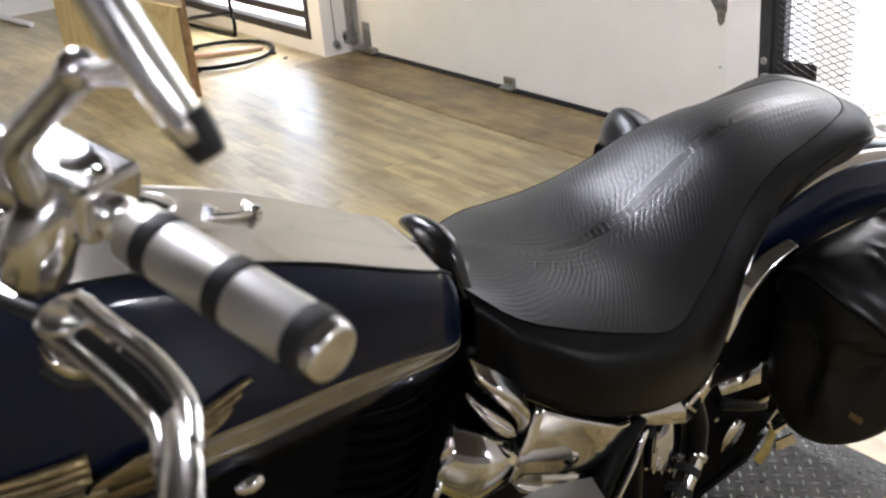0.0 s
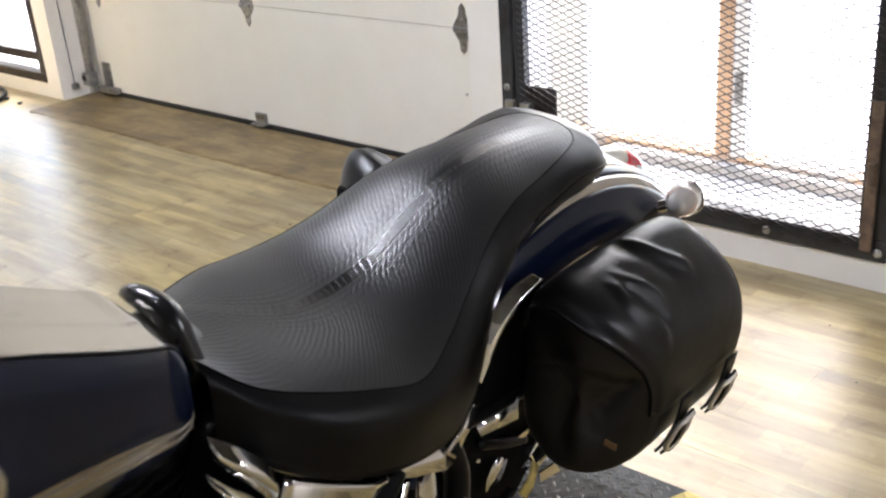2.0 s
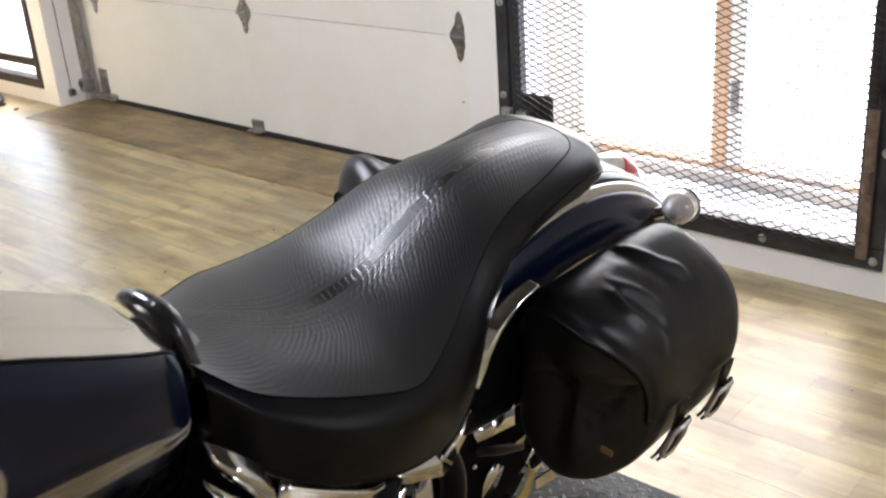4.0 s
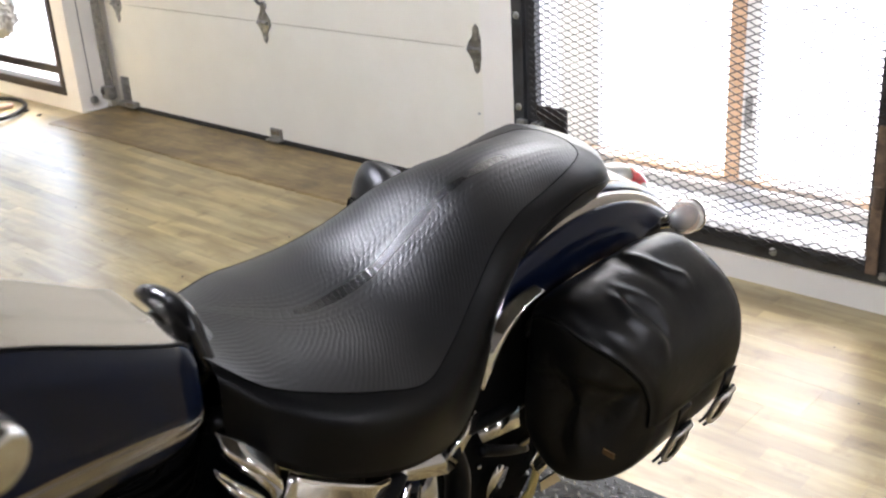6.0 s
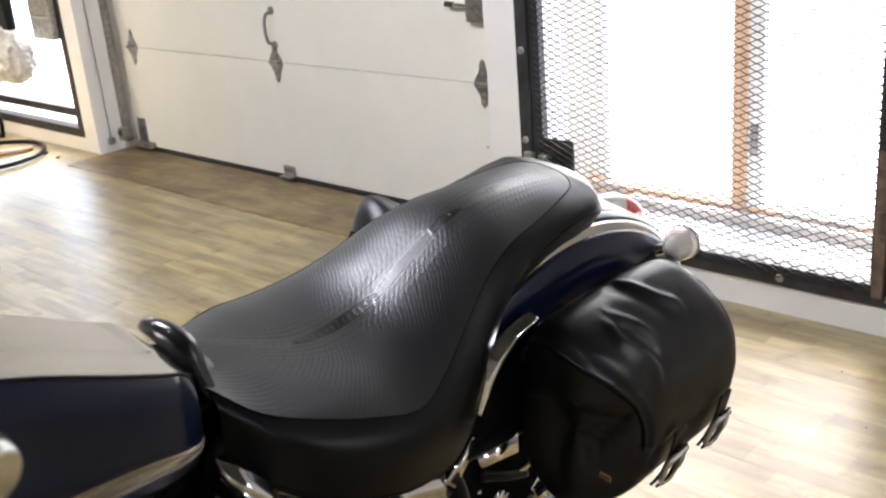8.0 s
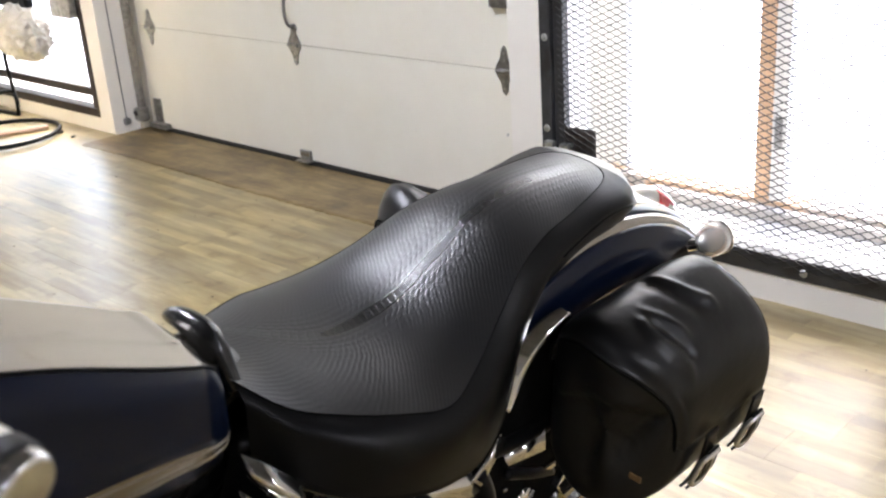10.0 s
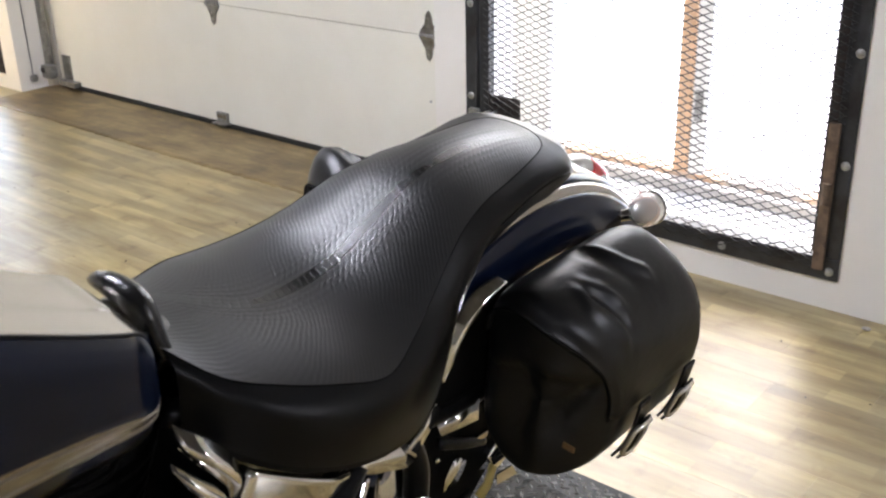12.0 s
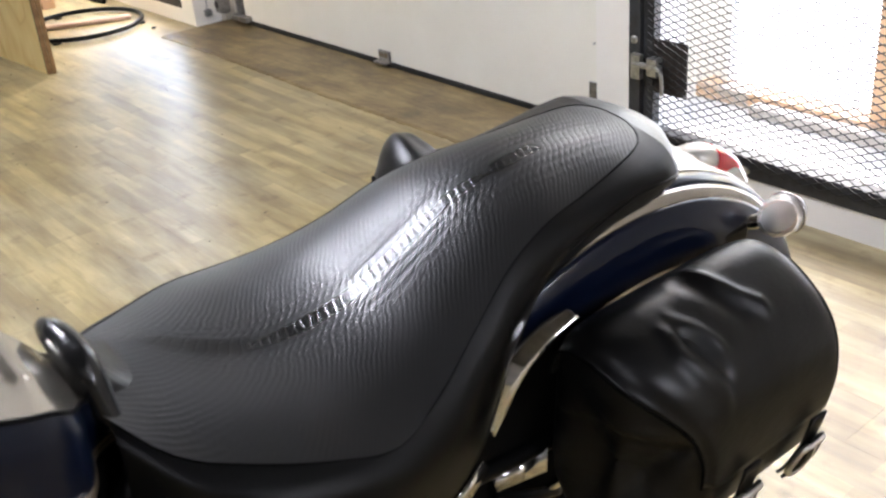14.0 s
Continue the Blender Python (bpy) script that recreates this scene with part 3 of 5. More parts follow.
# ---- outside ----
sill = thing("timber_sill", "weathered timber sill lying on the porch slab outside", "timber", (3.58, 1.9, 0.03))
part("beam", prism([(3.665, 2.56), (3.64, 0.9), (3.545, 0.9), (3.56, 2.56)], "z", 0.03, 0.082, 0.004), M_SILL, sill)
part("beam", prism([(3.557, 2.30), (3.542, 0.9), (3.50, 0.9), (3.50, 2.30)], "z", 0.03, 0.066, 0.004), M_GREYWOOD, sill, "grey weathered plank")
panel = thing("porch_panel", "white boarded porch panel beside the opening", "panel", (3.63, 3.0, 0.03), kind="structure")
for k in range(6):
    part("board", box(3.667, 3.69, 2.51 + 0.14 * k, 2.648 + 0.14 * k, 0.03, 2.5, 0.003), M_CEIL, panel)
part("corner_stud", box(3.627, 3.666, 2.475, 2.509, 0.083, 2.5, 0.003), M_CEIL, panel)
tagged(part("pale_timber_stud", box(3.555, 3.59, 1.795, 1.849, 0.083, 2.4, 0.003), M_CEIL), "pale timber stud beside the orange post", "post")
post = tagged(part("timber_post", box(3.55, 3.60, 1.852, 1.904, 0.083, 2.4, 0.004), M_TIMBER), "raw orange timber post outside the mesh door", "post")
part("junction_plate", box(3.549, 3.5545, 1.808, 1.838, 0.27, 0.38, 0.002), M_GALV, post)

# ---- tread plate ramp under the motorcycle ----
RZ = 0.055
RAMP_Y0, RAMP_Y1 = 1.035, 1.80
RX0, RX1, RX2 = -0.75, 1.785, 1.92


def lugs(x0, x1, y0, y1, height, pitch=0.0225):
    """The lozenges of one field of plate, turned in alternate directions."""
    pts, faces = [], []
    shape = [(1, 0, 0), (0, 1, 0), (-1, 0, 0), (0, -1, 0), (0, 0, 1), (0.5, 0, 0.9), (-0.5, 0, 0.9)]
    tris = [(0, 1, 5), (1, 4, 5), (1, 2, 6), (1, 6, 4), (2, 3, 6), (3, 4, 6), (3, 5, 4), (3, 0, 5)]
    n = int(((x1 - x0) + (y1 - y0)) / pitch)
    for i in range(n):
        for j in range(-n, n):
            cx, cy = x0 + (i - j) * pitch * 0.7071, y0 + (i + j) * pitch * 0.7071
            if not (x0 + 0.008 < cx < x1 - 0.008 and y0 + 0.008 < cy < y1 - 0.008):
                continue
            ang = radians(45 if (i + j) % 2 else -45)
            base = len(pts)
            for a, b, c in shape:
                px = cx + a * 0.0125 * math.cos(ang) - b * 0.0034 * math.sin(ang)
                py = cy + a * 0.0125 * math.sin(ang) + b * 0.0034 * math.cos(ang)
                pts.append((px, py, height(px, py) + c * 0.0030))
            faces += [tuple(base + k for k in f) for f in tris]
    bm = bmesh.new()
    v = [bm.verts.new(p) for p in pts]
    for f in faces:
        bm.faces.new([v[k] for k in f])
    return bm


def ramp_height(x, y):
    return RZ if x < RX1 else RZ + (0.006 - RZ) * (x - RX1) / (RX2 - RX1)


ramp_thing = thing("ramp", "low dark tread plate ramp with yellow painted edge", "ramp", (1.2, 1.4, 0))
profile = [(RX0, 0.0), (RX2 + 0.004, 0.0), (RX2, 0.006), (RX1, RZ), (RX0, RZ)]
part("deck", prism(profile, "y", RAMP_Y0 + 0.075, RAMP_Y1), M_PLATE, ramp_thing, "dark tread plate deck")
part("edge_band", prism(profile, "y", RAMP_Y0 + 0.012, RAMP_Y0 + 0.0745), M_YELLOW, ramp_thing, "worn yellow painted edge band")
side = [[(RX0, RAMP_Y0 - 0.012, 0.0), (RX1, RAMP_Y0 - 0.012, 0.0), (RX2 - 0.01, RAMP_Y0 - 0.004, 0.0)], [(RX0, RAMP_Y0 + 0.011, RZ), (RX1, RAMP_Y0 + 0.011, RZ), (RX2, RAMP_Y0 + 0.011, 0.005)]]
part("side_plate", sheet(side, 0.003), M_SIDE, ramp_thing, "yellow side plate worn to bare metal")
part("tread", lugs(1.05, RX2 - 0.01, RAMP_Y0 + 0.085, RAMP_Y1 - 0.02, ramp_height), M_LUG, ramp_thing)
part("tread", lugs(0.6, RX2 - 0.01, RAMP_Y0 + 0.016, RAMP_Y0 + 0.072, ramp_height), M_YELLOW, ramp_thing)

# ---- the motorcycle: built upright with its tail to +x and its middle plane at y = YC, then leaned on its stand ----
YC, PIVOT, LEAN_BY, BZ = 1.12, 0.85, radians(9), 0.046
bike = thing("motorcycle", "midnight blue and champagne cruiser motorcycle on a tread plate", "motorcycle", (0.75, YC, BZ))


def lean(x, y, z):
    """A place in the room, as it lies in the upright motorcycle."""
    c, s = math.cos(LEAN_BY), math.sin(LEAN_BY)
    dy, dz = y - YC, z - PIVOT
    return (x, YC + dy * c + dz * s, PIVOT - dy * s + dz * c)


def mirrored(p):
    return (p[0], 2 * YC - p[1], p[2])


# seat: x, middle, seam half width and height, widest half width and height, lower edge half width and height
SEAT = [
    (0.850, 0.836, 0.060, 0.834, 0.082, 0.800, 0.086, 0.755),
    (0.880, 0.824, 0.105, 0.811, 0.130, 0.775, 0.136, 0.735),
    (0.930, 0.814, 0.134, 0.792, 0.166, 0.755, 0.165, 0.706),
    (1.000, 0.803, 0.160, 0.772, 0.186, 0.728, 0.177, 0.676),
    (1.060, 0.801, 0.170, 0.759, 0.187, 0.710, 0.179, 0.661),
    (1.120, 0.812, 0.153, 0.774, 0.177, 0.718, 0.172, 0.657),
    (1.180, 0.843, 0.131, 0.804, 0.156, 0.742, 0.150, 0.672),
    (1.240, 0.874, 0.113, 0.843, 0.133, 0.783, 0.120, 0.718),
    (1.300, 0.890, 0.100, 0.862, 0.118, 0.822, 0.097, 0.778),
    (1.360, 0.894, 0.090, 0.867, 0.112, 0.839, 0.091, 0.796),
    (1.430, 0.888, 0.076, 0.873, 0.107, 0.850, 0.087, 0.808),
    (1.480, 0.880, 0.058, 0.873, 0.104, 0.848, 0.085, 0.810),
    (1.502, 0.876, 0.038, 0.873, 0.098, 0.843, 0.079, 0.808),
    (1.517, 0.873, 0.010, 0.872, 0.091, 0.838, 0.073, 0.806),
    (1.545, 0.866, -0.010, 0.866, 0.067, 0.831, 0.052, 0.801),
    (1.563, 0.858, -0.015, 0.858, 0.048, 0.825, 0.036, 0.798),
    (1.585, 0.847, -0.017, 0.847, 0.022, 0.817, 0.014, 0.795),
    (1.605, 0.828, -0.018, 0.828, -0.002, 0.807, -0.006, 0.796),
    (1.622, 0.800, -0.019, 0.800, -0.014, 0.797, -0.015, 0.793),
]
ASKEW = [(0.85, -0.016), (1.00, -0.010), (1.15, -0.005), (1.30, -0.010), (1.42, -0.008), (1.48, 0.0), (1.53, 0.014), (1.565, 0.021), (1.61, 0.025)]   # how far the middle line stands askew
U_SEAM, U_TOTAL = 14, 26


def seat_half(x, side):
    zc, ws, zm, wm, zd, wb, zb = table(SEAT, x)
    off = table(ASKEW, x)[0]
    ws, wm, wb = ws + off, wm + off, wb + off
    full = min(max((0.7 - ws / wm) / 0.5, 0.0), 1.0)   # the tail is fuller than the saddle
    bowl = math.exp(-((x - 1.03) / 0.10) ** 2)
    rim = 0.014 * bowl if side > 0 else 0.0   # the far rim stands a little higher
    top = [(ws * k / U_SEAM, zc + (zm + rim - zc) * (k / U_SEAM) ** 2.4 + 0.004 * bowl * math.sin(math.pi * (k / U_SEAM) ** 1.3)) for k in range(U_SEAM + 1)]
    n = U_TOTAL - U_SEAM
    drop = zm + rim
    q = spline([(*top[-3], 0), (*top[-1], 0), (ws + (0.5 + 0.2 * full) * (wm - ws) + 0.007 * (1 - full), drop - (0.42 - 0.24 * full) * (drop - zd), 0), (wm, zd, 0), (wb, zb, 0)], 4 * n + 1)
    low = q[n::3]
    return [(x, YC + off + side * p[0], p[1]) for p in top + [(p[0], p[1]) for p in low[1:]]]


seat_x = [0.850 + (1.622 - 0.850) * k / 72 for k in range(73)]
TOP_END = 62
left = [seat_half(x, -1) for x in seat_x]
right = [seat_half(x, 1) for x in seat_x]
seat = part("seat", sheet([l[U_SEAM::-1] + r[1:U_SEAM + 1] for l, r in zip(left[:TOP_END + 1], right[:TOP_END + 1])]), M_SNAKE, bike, "rippled black leather seat with smooth side panels", True)
part("side_panel", sheet([l[U_SEAM:] for l in left[:TOP_END + 1]]), M_SKIRT, seat, "smooth black leather side panel", True)
part("side_panel", sheet([r[U_SEAM:] for r in right[:TOP_END + 1]]), M_SKIRT, seat, "", True)
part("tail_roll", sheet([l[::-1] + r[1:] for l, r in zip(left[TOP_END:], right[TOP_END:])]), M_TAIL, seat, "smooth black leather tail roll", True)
part("seam", tube([l[U_SEAM] for l in left[:TOP_END + 1]] + left[TOP_END][U_SEAM - 1::-1] + right[TOP_END][1:U_SEAM] + [r[U_SEAM] for r in right[TOP_END::-1]], 0.0009, 6), M_ENGINE, seat, "stitched leather seam", True)
part("piping", tube([l[22] for l in left[44:]] + [r[22] for r in right[:43:-1]], 0.0020, 8), M_SKIRT, seat, "leather piping round the tail", True)
part("seat_base", sheet([[l[-1], (l[-1][0], (l[-1][1] + r[-1][1]) / 2, l[-1][2] + 0.01), r[-1]] for l, r in zip(left, right)], 0.006), M_BLACK, seat)
# raised leather lip where the seat meets the tank
lip = spline([(0.850, 0.053, 0.860), (0.849, 0.034, 0.868), (0.849, 0.010, 0.872), (0.851, -0.016, 0.868), (0.852, -0.030, 0.857), (0.854, -0.041, 0.839), (0.858, -0.054, 0.817)], 33)
part("seat_lip", tube([(p[0], YC + p[1], p[2]) for p in lip], lambda s: 0.0015 + 0.0135 * math.sin(math.pi * (0.02 + 0.78 * min(max(s, 0.0), 1.0)) ** 0.85) ** 0.8, 18, 64), M_LIP, seat, "padded glossy black leather lip", True)
pad = []
for k, p in enumerate(lip[:26]):
    sink = max(k - 11, 0) / 10   # the near edge sinks under the seat
    v1 = p[1] * 1.2 - 0.004
    zc, ws, zm = table(SEAT, 0.955)[:3]
    end = Vector((0.955, v1, zc + (zm - zc) * min(abs(v1) / ws, 1.0) ** 2.4 + 0.0005 - 0.012 * sink ** 2))
    start = Vector((p[0] + 0.010, p[1], p[2] + 0.002 - 0.030 * sink ** 1.5))
    bend = Vector((0.890, (start.y + end.y) / 2, end.z - 0.18 * (start.z - end.z)))
    pad.append([start * (1 - q / 10) ** 2 + bend * (2 * (q / 10) * (1 - q / 10)) + end * (q / 10) ** 2 + Vector((0, YC, 0)) for q in range(11)])
part("nose_pad", sheet(pad), M_SNAKE, seat, "leather swept up to the lip", True)

# tank: x, top, panel half width, panel edge, half width, waist, stripe top, stripe bottom, floor
TANK = [
    (0.200, 0.973, 0.054, 0.969, 0.058, 0.937, 0.910, 0.880, 0.870),
    (0.260, 1.012, 0.070, 1.008, 0.092, 0.944, 0.894, 0.851, 0.834),
    (0.360, 1.028, 0.105, 1.022, 0.126, 0.931, 0.869, 0.819, 0.797),
    (0.460, 1.024, 0.112, 1.017, 0.140, 0.925, 0.859, 0.807, 0.785),
    (0.560, 1.001, 0.112, 0.995, 0.142, 0.914, 0.856, 0.802, 0.780),
    (0.650, 0.968, 0.108, 0.962, 0.136, 0.892, 0.850, 0.800, 0.778),
    (0.740, 0.924, 0.100, 0.918, 0.124, 0.857, 0.832, 0.792, 0.772),
    (0.785, 0.901, 0.092, 0.895, 0.114, 0.842, 0.817, 0.784, 0.767),
    (0.805, 0.893, 0.085, 0.884, 0.105, 0.834, 0.809, 0.781, 0.765),
    (0.818, 0.880, 0.076, 0.871, 0.097, 0.832, 0.807, 0.781, 0.766),
    (0.828, 0.868, 0.063, 0.858, 0.080, 0.830, 0.804, 0.781, 0.766),
    (0.836, 0.860, 0.049, 0.850, 0.056, 0.831, 0.803, 0.782, 0.767),
    (0.868, 0.850, 0.037, 0.841, 0.041, 0.827, 0.804, 0.787, 0.776),
]


def tank_half(x, side):
    zt, wp, zp, w, zw, zs, zl, zf = table(TANK, x)
    if side > 0:   # the far edge of the top lies lower
        wp, zp = wp * 0.80, zp - 0.030
    top = spline([(0, zt), (wp * 0.26, zt - 0.0005), (wp * 0.46, zt - 0.0012), (wp * 0.56, zt - 0.0008 - 0.3 * (zt - zp)), (wp * 0.84, zp + 0.0018), (wp, zp)], 16)
    blue = spline([(wp, zp), (0.60 * w + 0.40 * wp, zp * 0.70 + zw * 0.30), (w * 0.985, zw), (w, zs * 0.6 + zw * 0.4), (0.985 * w, zs)], 15)
    stripe = spline([(0.985 * w, zs), (0.955 * w, (zs + zl) / 2), (0.90 * w, zl)], 9)
    low = spline([(0.90 * w, zl), (0.8 * w, zf), (0.3 * w, zf - 0.004), (0, zf - 0.004)], 7)
    return [[(x, YC + side * p[0], p[1]) for p in s] for s in (top, blue, stripe[:6], low, stripe[5:])]


tank_x = [0.20 + 0.58 * k / 40 for k in range(40)] + [0.78 + 0.088 * k / 40 for k in range(41)]
tl = [tank_half(x, -1) for x in tank_x]
tr = [tank_half(x, 1) for x in tank_x]
tank = part("fuel_tank", sheet([l[0][::-1] + r[0][1:] for l, r in zip(tl, tr)]), M_CHAMP, bike, "two-tone champagne and midnight blue fuel tank", True)
for half in (tl, tr):
    part("blue_panel", sheet([h[1] for h in half]), M_BLUE, tank, "glossy midnight blue side panel", True)
    part("lower_stripe", sheet([h[2] for h in half]), M_CHAMP, tank, "champagne lower stripe", True)
    part("lower_edge", sheet([h[4] for h in half]), M_BLUE, tank, "midnight blue lower edge", True)
    part("underside", sheet([h[3] for h in half]), M_BLACK, tank, "", True)
    part("pinstripe", tube([h[1][0] for h in half[4:]], 0.0022, 6), M_BLACK, tank, "dark pinstripe", True)
    for k in (1, 4):
        part("pinstripe", tube([h[2][k] for h in half[4:]], 0.0016, 6), M_PIN, tank, "brown pinstripe", True)

# winged tank badge, on both sides
for side in (-1, 1):
    def bp(x, z, out=0.004):
        zt, wp, zp, w, zw, zs, zl, zf = table(TANK, x)
        return (x, YC + side * (w + out - 0.35 * max(zs - z, 0)), z)
    badge = part("tank_badge", tube([bp(0.33, 0.848), bp(0.40, 0.850), bp(0.44, 0.850)], lambda s: 0.007 - 0.001 * s, 8, 20, flat=0.6), M_BRONZE, bike, "winged bronze tank badge", True)
    shield = [(-0.046, -0.004), (-0.040, 0.014), (-0.020, 0.021), (-0.006, 0.027), (0.010, 0.025), (0.026, 0.018), (0.042, 0.012), (0.047, -0.004), (0.030, -0.020), (0.0, -0.026), (-0.030, -0.020)]
    rows = [[bp(0.470 + a * f, 0.848 + b * f, 0.0035 + 0.003 * (1 - f)) for a, b in shield + shield[:1]] for f in (1.0, 0.7, 0.4, 0.02)]
    part("medallion", sheet(rows, 0.002), M_BRONZE, badge, "shield-shaped bronze medallion", True)
    part("medallion_rim", tube([bp(0.470 + a * 1.04, 0.848 + b * 1.04, 0.005) for a, b in shield], 0.0026, 6, closed=True), M_BLACK, badge, "black enamel outline", True)
    for k in range(3):
        part("feather", tube([bp(0.512, 0.884 - 0.009 * k), bp(0.535, 0.893 - 0.009 * k), bp(0.566 - 0.010 * k, 0.903 - 0.010 * k)], lambda s: 0.0052 - 0.003 * s, 8, 10, flat=0.6), M_BRONZE, badge, "", True)
        part("feather", tube([bp(0.430, 0.887 - 0.009 * k), bp(0.38, 0.886 - 0.009 * k), bp(0.31 + 0.01 * k, 0.884 - 0.009 * k)], lambda s: 0.0052 - 0.002 * s, 8, 10, flat=0.6), M_BRONZE, badge, "", True)

# instrument and filler cap on the tank
dash = part("dash_console", ball((0.40, YC, 1.022), 0.085, (1.4, 0.52, 0.24)), M_CHROME, bike, "chrome dash console on the tank", True)
part("trim_ring", tube([(0.40 + 0.05 * math.cos(a), YC + 0.035 * math.sin(a), 1.041) for a in [k * math.pi / 16 for k in range(32)]], 0.004, 8, closed=True), M_CHROME, dash, "", True)
cap = part("filler_cap", rod((0.555, YC, 0.992), (0.558, YC, 1.004), 0.022, n=28, bevel=0.004), M_CHROME, bike, "chrome filler cap", True)
part("cap_hinge", rod((0.600, YC - 0.02, 0.984), (0.602, YC - 0.02, 0.992), 0.007, n=14, bevel=0.002), M_CHROME, cap, "", True)

side_cap = part("filler_cap", rod((0.4460, YC - 0.1170, 0.9730), (0.4480, YC - 0.1265, 0.9870), 0.033, 0.031, n=36, bevel=0.004), M_CHROME, bike, "chrome filler cap on the tank's side", True)
part("cap_dome", ball((0.4480, YC - 0.1265, 0.9870), 0.028, (1.0, 0.9, 0.45)), M_HAZE, side_cap, "", True)
# Dark disc under the cap, drawn for the shadow at its foot.
part("cap_shadow", rod((0.4450, YC - 0.1135, 0.9680), (0.4460, YC - 0.1175, 0.9735), 0.035, n=36), M_RUBBER, side_cap, "", True)
# chrome console hinge behind the dash
part("console_clip", tube([(0.590, YC - 0.030, 0.990), (0.625, YC - 0.030, 0.981), (0.640, YC - 0.022, 0.978), (0.640, YC - 0.006, 0.978)], 0.0042, 8, 16), M_CHROME, dash, "", True)
part("console_screw", rod((0.640, YC - 0.026, 0.970), (0.641, YC - 0.026, 0.983), 0.006, n=14, bevel=0.002), M_CHROME, dash, "", True)

# handlebar with its controls
bar_left = [lean(0.442, 0.795, 1.106), lean(0.415, 0.86, 1.122), (0.36, YC - 0.15, 1.165), (0.27, YC - 0.08, 1.15), (0.24, YC, 1.145)]
part("handlebar", tube(bar_left + [mirrored(p) for p in bar_left[-2::-1]], 0.0127, 12, 60), M_HAZE, bike, "pulled back chrome handlebar", True)


def controls(side):
    def at(x, y, z):
        p = lean(x, y, z)
        return p if side < 0 else mirrored(p)
    a, b = Vector(at(0.446, 0.792, 1.099)), Vector(at(0.483, 0.668, 1.064))
    d = b - a
    g = part("grip", rod(a, b, 0.0178, n=32, bevel=0.002), M_BRUSHED, bike, "satin chrome grip with black rubber rings", True)
    for s in (0.15, 0.56, 0.96):
        part("rubber_ring", rod(a + d * (s - 0.05), a + d * (s + 0.05), 0.0187, n=32, bevel=0.002), M_RUBBER, g, "black rubber ring", True)
    part("end_cap", rod(b - d * 0.02, b + d * 0.075, 0.0176, 0.0160, n=32, bevel=0.003), M_HAZE, g, "chrome end cap", True)
    perch = part("lever_perch", tube([at(0.402, 0.85, 1.075), at(0.408, 0.83, 1.10), at(0.425, 0.826, 1.118), at(0.445, 0.83, 1.125)], lambda s: 0.022 - 0.004 * s, 14, 16), M_HAZE, bike, "chrome lever perch", True)
    part("clamp", rod(at(0.436, 0.81, 1.109), at(0.412, 0.87, 1.124), 0.0205, n=24, bevel=0.004), M_HAZE, perch, "", True)
    part("pivot", rod(at(0.408, 0.812, 1.040), at(0.404, 0.808, 1.062), 0.017, n=24, bevel=0.004), M_HAZE, perch, "", True)
    blade = [(0.401, 0.812, 1.060), (0.410, 0.780, 1.050), (0.418, 0.745, 1.040), (0.419, 0.712, 1.032), (0.408, 0.680, 1.027), (0.394, 0.652, 1.018), (0.384, 0.628, 1.002)]
    o = Vector((0.0062, -0.0030, 0.0038))
    rails = [Vector(p) for p in blade[:5]]
    lever = part("lever", tube([at(*p) for p in blade[3:]], lambda s: 0.0085 + 0.006 * min(s * 2.5, 1.0), 14, 28, flat=0.6), M_HAZE, perch, "polished chrome lever", True)
    for w in (-1.5, 1.5):
        part("lever_rail", tube([at(*(p + o * w * (1.0 - 0.35 * max(k - 2, 0) / 2))) for k, p in enumerate(rails)], 0.0062, 10, 28), M_HAZE, perch, "", True)
    # Black tube between the rails, put there for the slot's shade.
    part("slot_shade", tube([at(*(p - Vector((0, 0, 0.004)))) for p in rails[:4]], 0.0058, 8, 20), M_RUBBER, perch, "dark tube for the shade in the lever's slot", True)
    part("lever_tip", ball(at(0.383, 0.625, 0.999), 0.0105), M_HAZE, perch, "", True)
    block = box(-0.032, 0.032, -0.022, 0.022, -0.017, 0.017, 0.005, 3)
    axis = Vector(at(0.446, 0.792, 1.099)) - Vector(at(0.415, 0.86, 1.122))
    block.transform(Matrix.Translation(at(0.430, 0.834, 1.122)) @ axis.to_track_quat("X", "Z").to_matrix().to_4x4())
    part("clamp_block", block, M_HAZE, perch, "polished clamp block")
    for bx, by, bz in ((0.414, 0.85, 1.142), (0.438, 0.805, 1.132)):
        part("clamp_screw", ball(at(bx, by, bz), 0.0065, (1, 1, 0.6), 12, 8), M_CHROME, perch, "", True)
    sw = part("switch_housing", rod(at(0.422, 0.845, 1.119), at(0.398, 0.888, 1.132), 0.024, n=24, bevel=0.006), M_HAZE, bike, "chrome switch housing", True)
    part("gap_line", rod(at(0.411, 0.865, 1.1245), at(0.410, 0.867, 1.1255), 0.0245, n=24), M_BLACK, sw, "", True)
    part("cable", tube([at(0.40, 0.83, 1.05), at(0.36, 0.90, 1.06), at(0.28, 1.0, 1.05), at(0.2, 1.08, 0.98)], 0.0045, 8, 20), M_RUBBER, bike, "black control cable", True)
    stem = part("mirror", tube([at(0.404, 0.815, 1.128), at(0.399, 0.800, 1.158), at(0.408, 0.765, 1.182), at(0.417, 0.730, 1.203)], lambda s: 0.0098 - 0.0016 * s, 14, 24), M_HAZE, bike, "chrome mirror on a thick stem", True)
    part("ball_joint", ball(at(0.417, 0.730, 1.204), 0.0105), M_HAZE, stem, "", True)
    part("link", tube([at(0.417, 0.730, 1.204), at(0.419, 0.700, 1.207), at(0.419, 0.660, 1.215)], 0.0056, 10, 10), M_HAZE, stem, "", True)
